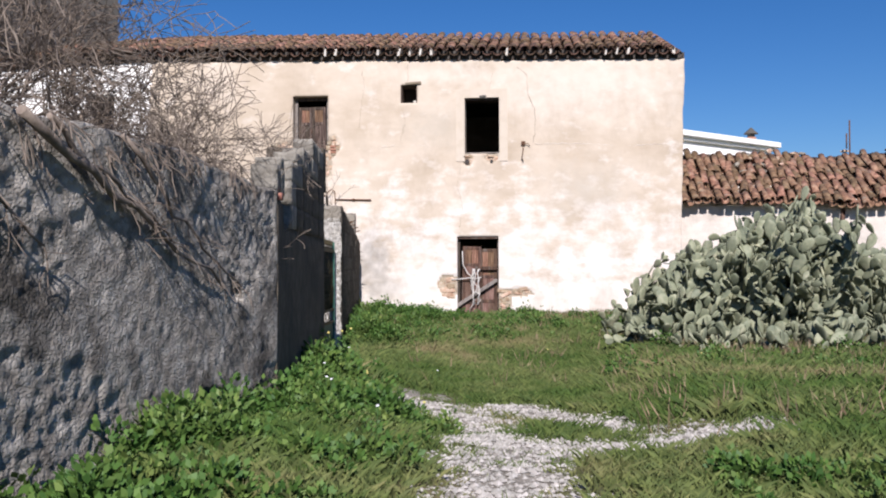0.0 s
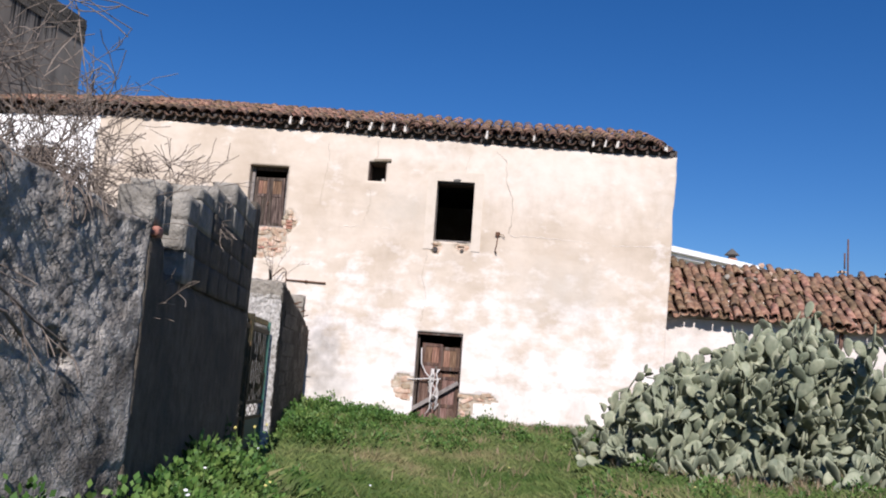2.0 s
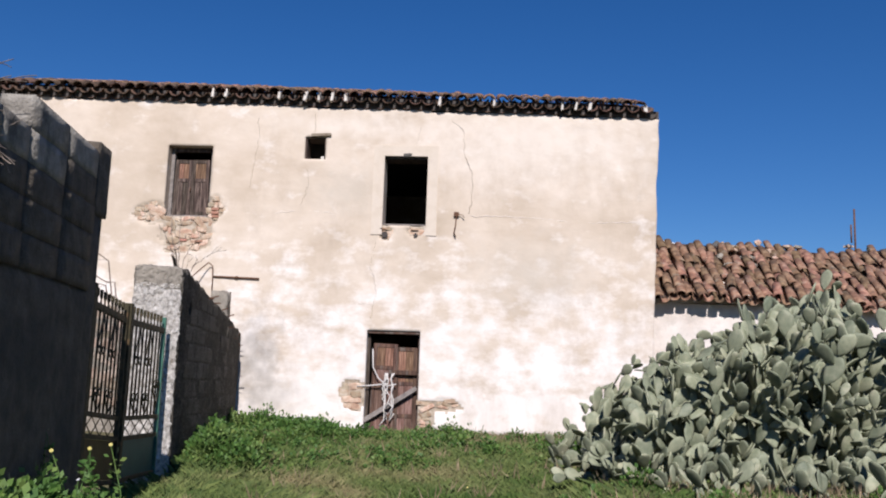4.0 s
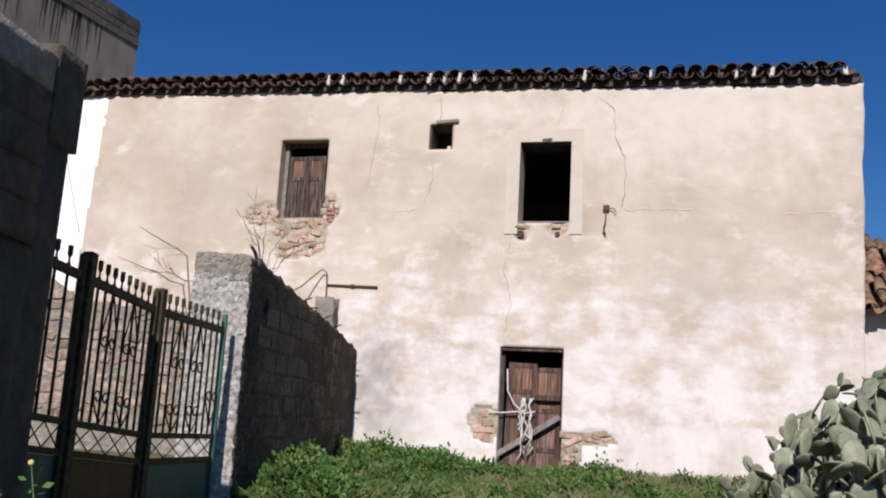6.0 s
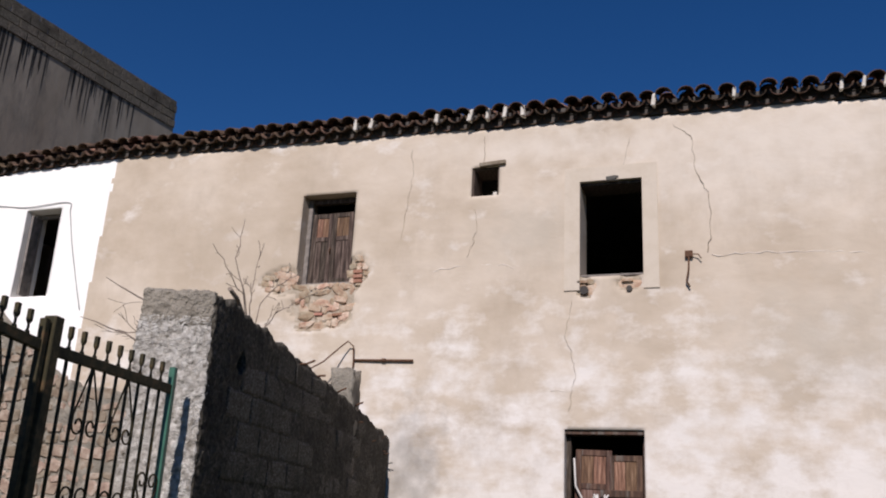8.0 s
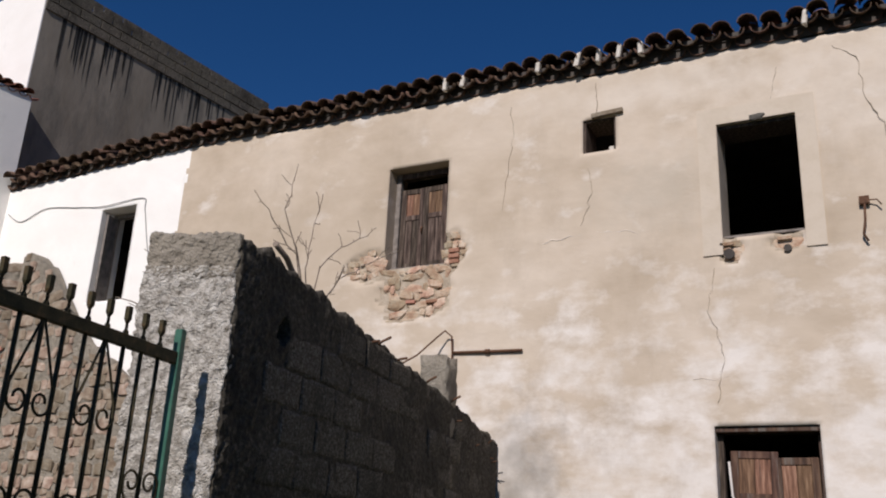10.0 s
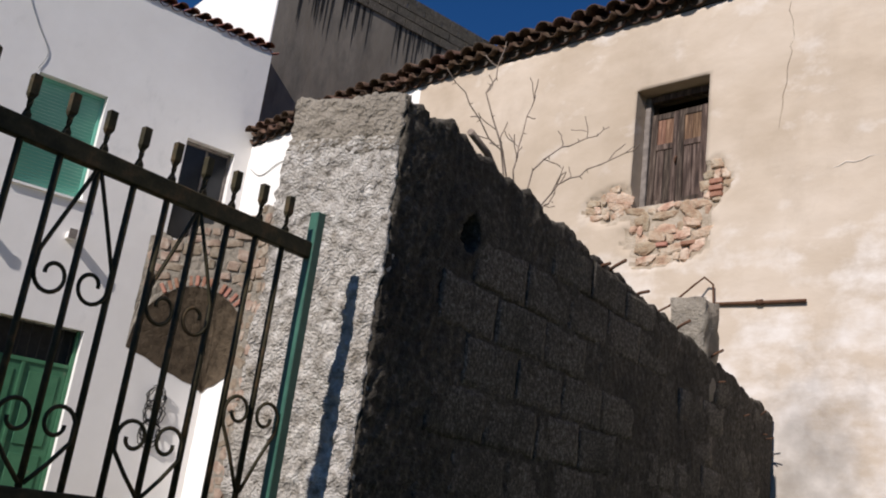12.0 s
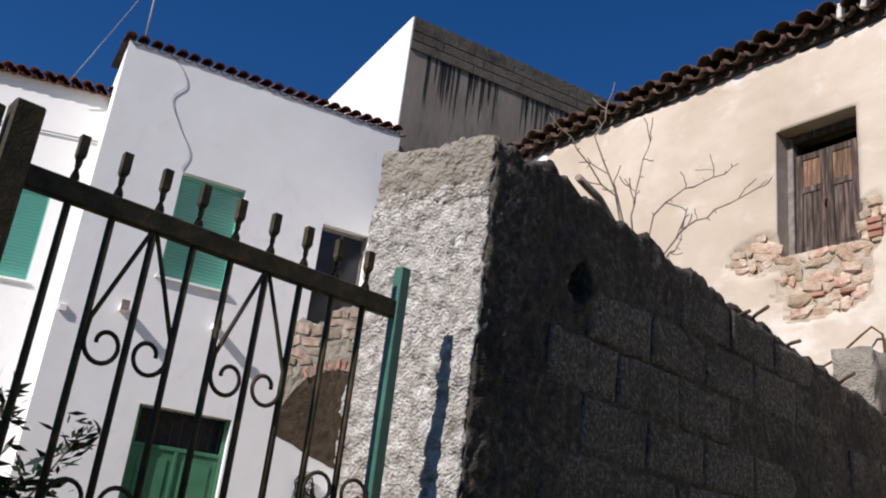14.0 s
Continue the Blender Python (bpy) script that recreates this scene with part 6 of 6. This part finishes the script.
def twigs(bm, p, d, length, r, depth, rnd, spread=0.7, droop=0.0, kids=(2, 3, 3), kink=0.16):
    pts, rad = [p.copy()], [r]
    n = 4
    for i in range(n):
        d = (d + Vector((rnd.gauss(0, kink), rnd.gauss(0, kink), rnd.gauss(0, kink * 0.75) - droop))).normalized()
        p = p + d * length / n
        pts.append(p.copy())
        rad.append(max(0.0036, r * (1 - 0.45 * (i + 1) / n)))
    tube(bm, pts, rad, 5 if depth > 2 else 3, cap=False)
    if depth > 0:
        for k in range(rnd.choice(kids)):
            i = rnd.randrange(1, n + 1)
            a = rnd.uniform(0, 6.283)
            o = d.orthogonal().normalized()
            side = Matrix.Rotation(a, 3, d) @ o
            nd = (d * rnd.uniform(0.5, 1.0) + side * rnd.uniform(0.4, 1.0) * spread).normalized()
            twigs(bm, pts[i], nd, length * rnd.uniform(0.55, 0.85), rad[i] * 0.68, depth - 1, rnd, spread, droop, kids, kink)

def bare_shrub(x, y, base, stems, length, depth, seed, label, droop=0.02):
    rnd = random.Random(seed)
    s = thing("bare_shrub", label, "shrub", "bare shrubs behind the yard wall")
    for k in range(stems):
        bm = bmesh.new()
        a = rnd.uniform(0, 6.283)
        d = Vector((math.cos(a) * rnd.uniform(0.1, 0.8), math.sin(a) * rnd.uniform(0.1, 0.8), 1.0)).normalized()
        twigs(bm, Vector((x + rnd.gauss(0, 0.15), y + rnd.gauss(0, 0.2), base)), d, length * rnd.uniform(0.8, 1.1), rnd.uniform(0.02, 0.035), depth, rnd, 0.9, droop, (3, 3, 4))
        part("stem", bm, BARK, s)
    return s

bare_shrub(-2.2, -16.3, 2.1, 8, 1.5, 5, 71, "leafless grey-brown shrub with dense fine twigs")
bare_shrub(-2.2, -13.2, 2.0, 9, 1.25, 5, 72, "leafless grey-brown shrub with dense fine twigs")
bare_shrub(-2.8, -18.0, 2.2, 6, 1.6, 5, 73, "tall leafless shrub rising behind the yard wall")

def wall_creeper():
    rnd = random.Random(81)
    m, l = wall_frame(NW_A, NW_B)
    bm = bmesh.new()
    for k in range(46):
        p = m @ Vector((rnd.uniform(4.6, 8.8), rnd.uniform(-0.03, 0.14), 2.97))
        twigs(bm, p, Vector((0.12, rnd.uniform(-0.3, 0.9), 0.15)), rnd.uniform(0.15, 0.32), 0.005, 2, rnd, 0.6, 0.16, (2, 3))
    me = mesh_of("dry_creeper_twigs", bm, BARK)
    tagged(new("dry_creeper_twigs", me), "dry trailing twigs matted along the yard wall's top", "creeper", kind="stuff")
    # old stems that slant down the wall's face
    for s0, s1, z1, r in ((5.95, 8.2, 2.05, 0.03), (6.2, 7.5, 2.35, 0.022), (6.9, 8.6, 1.95, 0.018), (5.2, 6.1, 2.3, 0.02)):
        c = thing("dry_creeper", "old woody creeper stem slanting down the wall", "creeper", "creepers on the yard wall")
        bm = bmesh.new()
        pts = []
        for i in range(12):
            t = i / 11
            pts.append(m @ Vector((s0 + (s1 - s0) * t + rnd.gauss(0, 0.025), -0.06 + rnd.gauss(0, 0.012), 2.98 + (z1 - 2.98) * t ** 0.9 + rnd.gauss(0, 0.02))))
        tube(bm, pts, [r * (1 - 0.7 * i / 11) for i in range(12)], 6)
        for p in pts[2:]:
            twigs(bm, p, Vector((0.12, rnd.uniform(0.1, 0.9), rnd.uniform(-0.9, 0.1))).normalized(), rnd.uniform(0.12, 0.25), 0.005, 1, rnd, 0.5, 0.12, (1, 2))
        part("stem", bm, BARK, c)

wall_creeper()

def dead_vine():
    rnd = random.Random(93)
    v = thing("dead_vine", "bare thorny vine growing behind the block wall", "vine")
    root = Vector((-2.3, -4.2, 3.1))
    runs = (((-2.3, -4.38, 3.62), (-2.36, -4.5, 3.95), (-2.42, -4.4, 4.2), (-2.45, -4.3, 4.45)),
            ((-2.33, -4.4, 3.6), (-2.4, -4.62, 3.85), (-2.45, -4.8, 4.02)),
            ((-2.32, -4.25, 3.55), (-2.36, -4.15, 3.85), (-2.42, -3.98, 4.2)),
            ((-2.28, -4.1, 3.6), (-2.26, -3.85, 3.85), (-2.25, -3.6, 4.0), (-2.23, -3.38, 4.18)),
            ((-2.2, -4.0, 3.45), (-2.1, -3.85, 3.62), (-1.98, -3.72, 3.76), (-1.87, -3.6, 3.88)),
            ((-2.3, -3.95, 3.4), (-2.34, -3.8, 3.5), (-2.32, -3.78, 3.66)))
    for run in runs:
        bm = bmesh.new()
        way = [root] + [Vector(p) for p in run]
        pts = []
        for a, b in zip(way, way[1:]):
            for k in range(3):
                pts.append(a.lerp(b, k / 3) + Vector((rnd.gauss(0, 0.012), rnd.gauss(0, 0.012), rnd.gauss(0, 0.01))))
        pts.append(way[-1])
        n = len(pts)
        tube(bm, pts, [0.0065 * (1 - 0.62 * i / n) for i in range(n)], 5)
        for i in range(3, n - 1):
            d = (pts[i + 1] - pts[i]).normalized()
            side = (Matrix.Rotation(rnd.uniform(0, 6.28), 3, d) @ d.orthogonal()).normalized()
            if rnd.random() < 0.4:
                twigs(bm, pts[i], (d * 0.8 + side * 0.7).normalized(), rnd.uniform(0.08, 0.2), 0.0036, 1, rnd, 0.7, 0.0, (0, 1), 0.22)
            else:
                tube(bm, [pts[i], pts[i] + side * 0.025], [0.004, 0.0015], 4)
        part("stem", bm, BARK, v)
    bm = bmesh.new()
    tube(bm, [(-2.3, -4.2, 3.15), (-2.3, -4.36, 3.4), (-2.27, -4.55, 3.53), (-2.23, -4.757, 3.575)], [0.026, 0.025, 0.023, 0.022], 7)
    part("branch", bm, BARK, v, "thick sawn grey branch")

dead_vine()

def loose_branches():
    """Cut branches propped behind the gate pier, their tips over the gate."""
    rnd = random.Random(95)
    for a, b, foot, k in (((-3.4, -4.2, 3.56), (-4.15, -4.2, 3.92), (-2.9, -4.1, 0.5), 2), ((-3.4, -4.2, 3.12), (-4.4, -4.2, 3.52), (-2.8, -4.1, 0.5), 3), ((-3.3, -4.15, 3.2), (-3.9, -4.2, 3.38), (-2.9, -4.0, 0.5), 5)):
        v = thing("dry_branch", "dry thin branch leaning behind the gate pier", "branch", "dry branches behind the pier")
        a, b = Vector(a), Vector(b)
        pts = [Vector(foot), Vector(foot).lerp(a, 0.6)] + [a.lerp(b, i / 5) + Vector((0, rnd.gauss(0, 0.015), rnd.gauss(0, 0.02))) for i in range(6)]
        bm = bmesh.new()
        tube(bm, pts, [0.014, 0.013, 0.011, 0.010, 0.009, 0.008, 0.006, 0.004], 5)
        stem = part("stem", bm, BARK, v)
        for q in range(k):
            bm = bmesh.new()
            twigs(bm, pts[2 + q % 5], Vector((-0.8, rnd.uniform(-0.5, 0.3), rnd.uniform(-0.4, 0.6))).normalized(), rnd.uniform(0.12, 0.28), 0.005, 1, rnd, 0.6, 0.0, (1, 2))
            part("twig", bm, BARK, stem)

loose_branches()

def leafy_shrub(x, y, h, r, count, seed):
    rnd = np.random.RandomState(seed)
    s = thing("leafy_shrub", "dark green narrow-leaved shrub in the yard", "shrub", "leafy shrubs in the yard")
    z = ground_z(x, y)
    out = []
    for k in range(14):
        a, t = rnd.uniform(0, 6.283), rnd.uniform(0.3, 1.0)
        tip = np.array([x + math.cos(a) * r * t, y + math.sin(a) * r * t, z + h * (1.0 - 0.45 * t * rnd.rand())])
        bm = bmesh.new()
        root = np.array([x, y, z - 0.05])
        mid = root * 0.5 + tip * 0.5 + np.array([0, 0, 0.15])
        tube(bm, [root, mid, tip], [0.018, 0.012, 0.005], 5)
        part("stem", bm, BARK, s)
        for j in range(count // 14):
            u = rnd.uniform(0.35, 1.0)
            p = root * (1 - u) ** 2 + 2 * mid * u * (1 - u) + tip * u * u + rnd.normal(0, 0.05, 3)
            leaf_quad(out, p, np.array([rnd.normal(0, 1), rnd.normal(0, 1), rnd.uniform(-0.2, 1.0)]), rnd.uniform(0.09, 0.17), rnd, 0.26)
    me = bpy.data.meshes.new("leaves")
    me.from_pydata([tuple(v) for v in out], [], [tuple(range(i * 4, i * 4 + 4)) for i in range(len(out) // 4)])
    me.materials.append(SHRUBLEAF)
    o = new("leaves", me)
    o.parent = s
    tagged(o, kind="stuff")

SHRUBLEAF = mat("dark_shrub_leaves", [(0.3, (0.008, 0.018, 0.007)), (0.7, (0.018, 0.035, 0.012))], 3, 0.45, 0.0, vary=0.3, island=True)
leafy_shrub(-4.8, -6.95, 1.8, 0.75, 2600, 5)
leafy_shrub(-12.1, -5.9, 3.0, 0.6, 500, 6)

def gate_weed():
    rnd = np.random.RandomState(77)
    w = thing("tall_weed", "leggy green weed with small yellow heads before the gate", "weed")
    out = []
    for k in range(7):
        x, y = -0.9 + 0.07 * k + rnd.normal(0, 0.03), -10.75 + 0.06 * k + rnd.normal(0, 0.05)
        z = ground_z(x, y)
        h = rnd.uniform(0.45, 0.8)
        lean = rnd.normal(0, 0.12, 2)
        tip = np.array([x + lean[0], y + lean[1], z + h])
        bm = bmesh.new()
        tube(bm, [(x, y, z - 0.02), (x + 0.3 * lean[0], y + 0.3 * lean[1], z + 0.5 * h), tip], [0.006, 0.005, 0.003], 5)
        part("stem", bm, WEED, w)
        if k % 2 == 0:
            bm = bmesh.new()
            bmesh.ops.create_icosphere(bm, subdivisions=1, radius=0.018, matrix=Matrix.Translation(tip))
            part("flower_head", bm, FLOWER, w)
        for j in range(34):
            u = rnd.rand() ** 0.7
            p = np.array([x, y, z]) * (1 - u) + tip * u * 0.9 + np.array([x, y, z]) * u * 0.1
            leaf_quad(out, p + rnd.normal(0, 0.025, 3), np.array([rnd.normal(), rnd.normal(), 0.4]), rnd.uniform(0.03, 0.075), rnd, 0.55)
    me = bpy.data.meshes.new("leaves")
    me.from_pydata([tuple(v) for v in out], [], [tuple(range(i * 4, i * 4 + 4)) for i in range(len(out) // 4)])
    me.materials.append(WEED)
    o = new("leaves", me)
    o.parent = w

gate_weed()
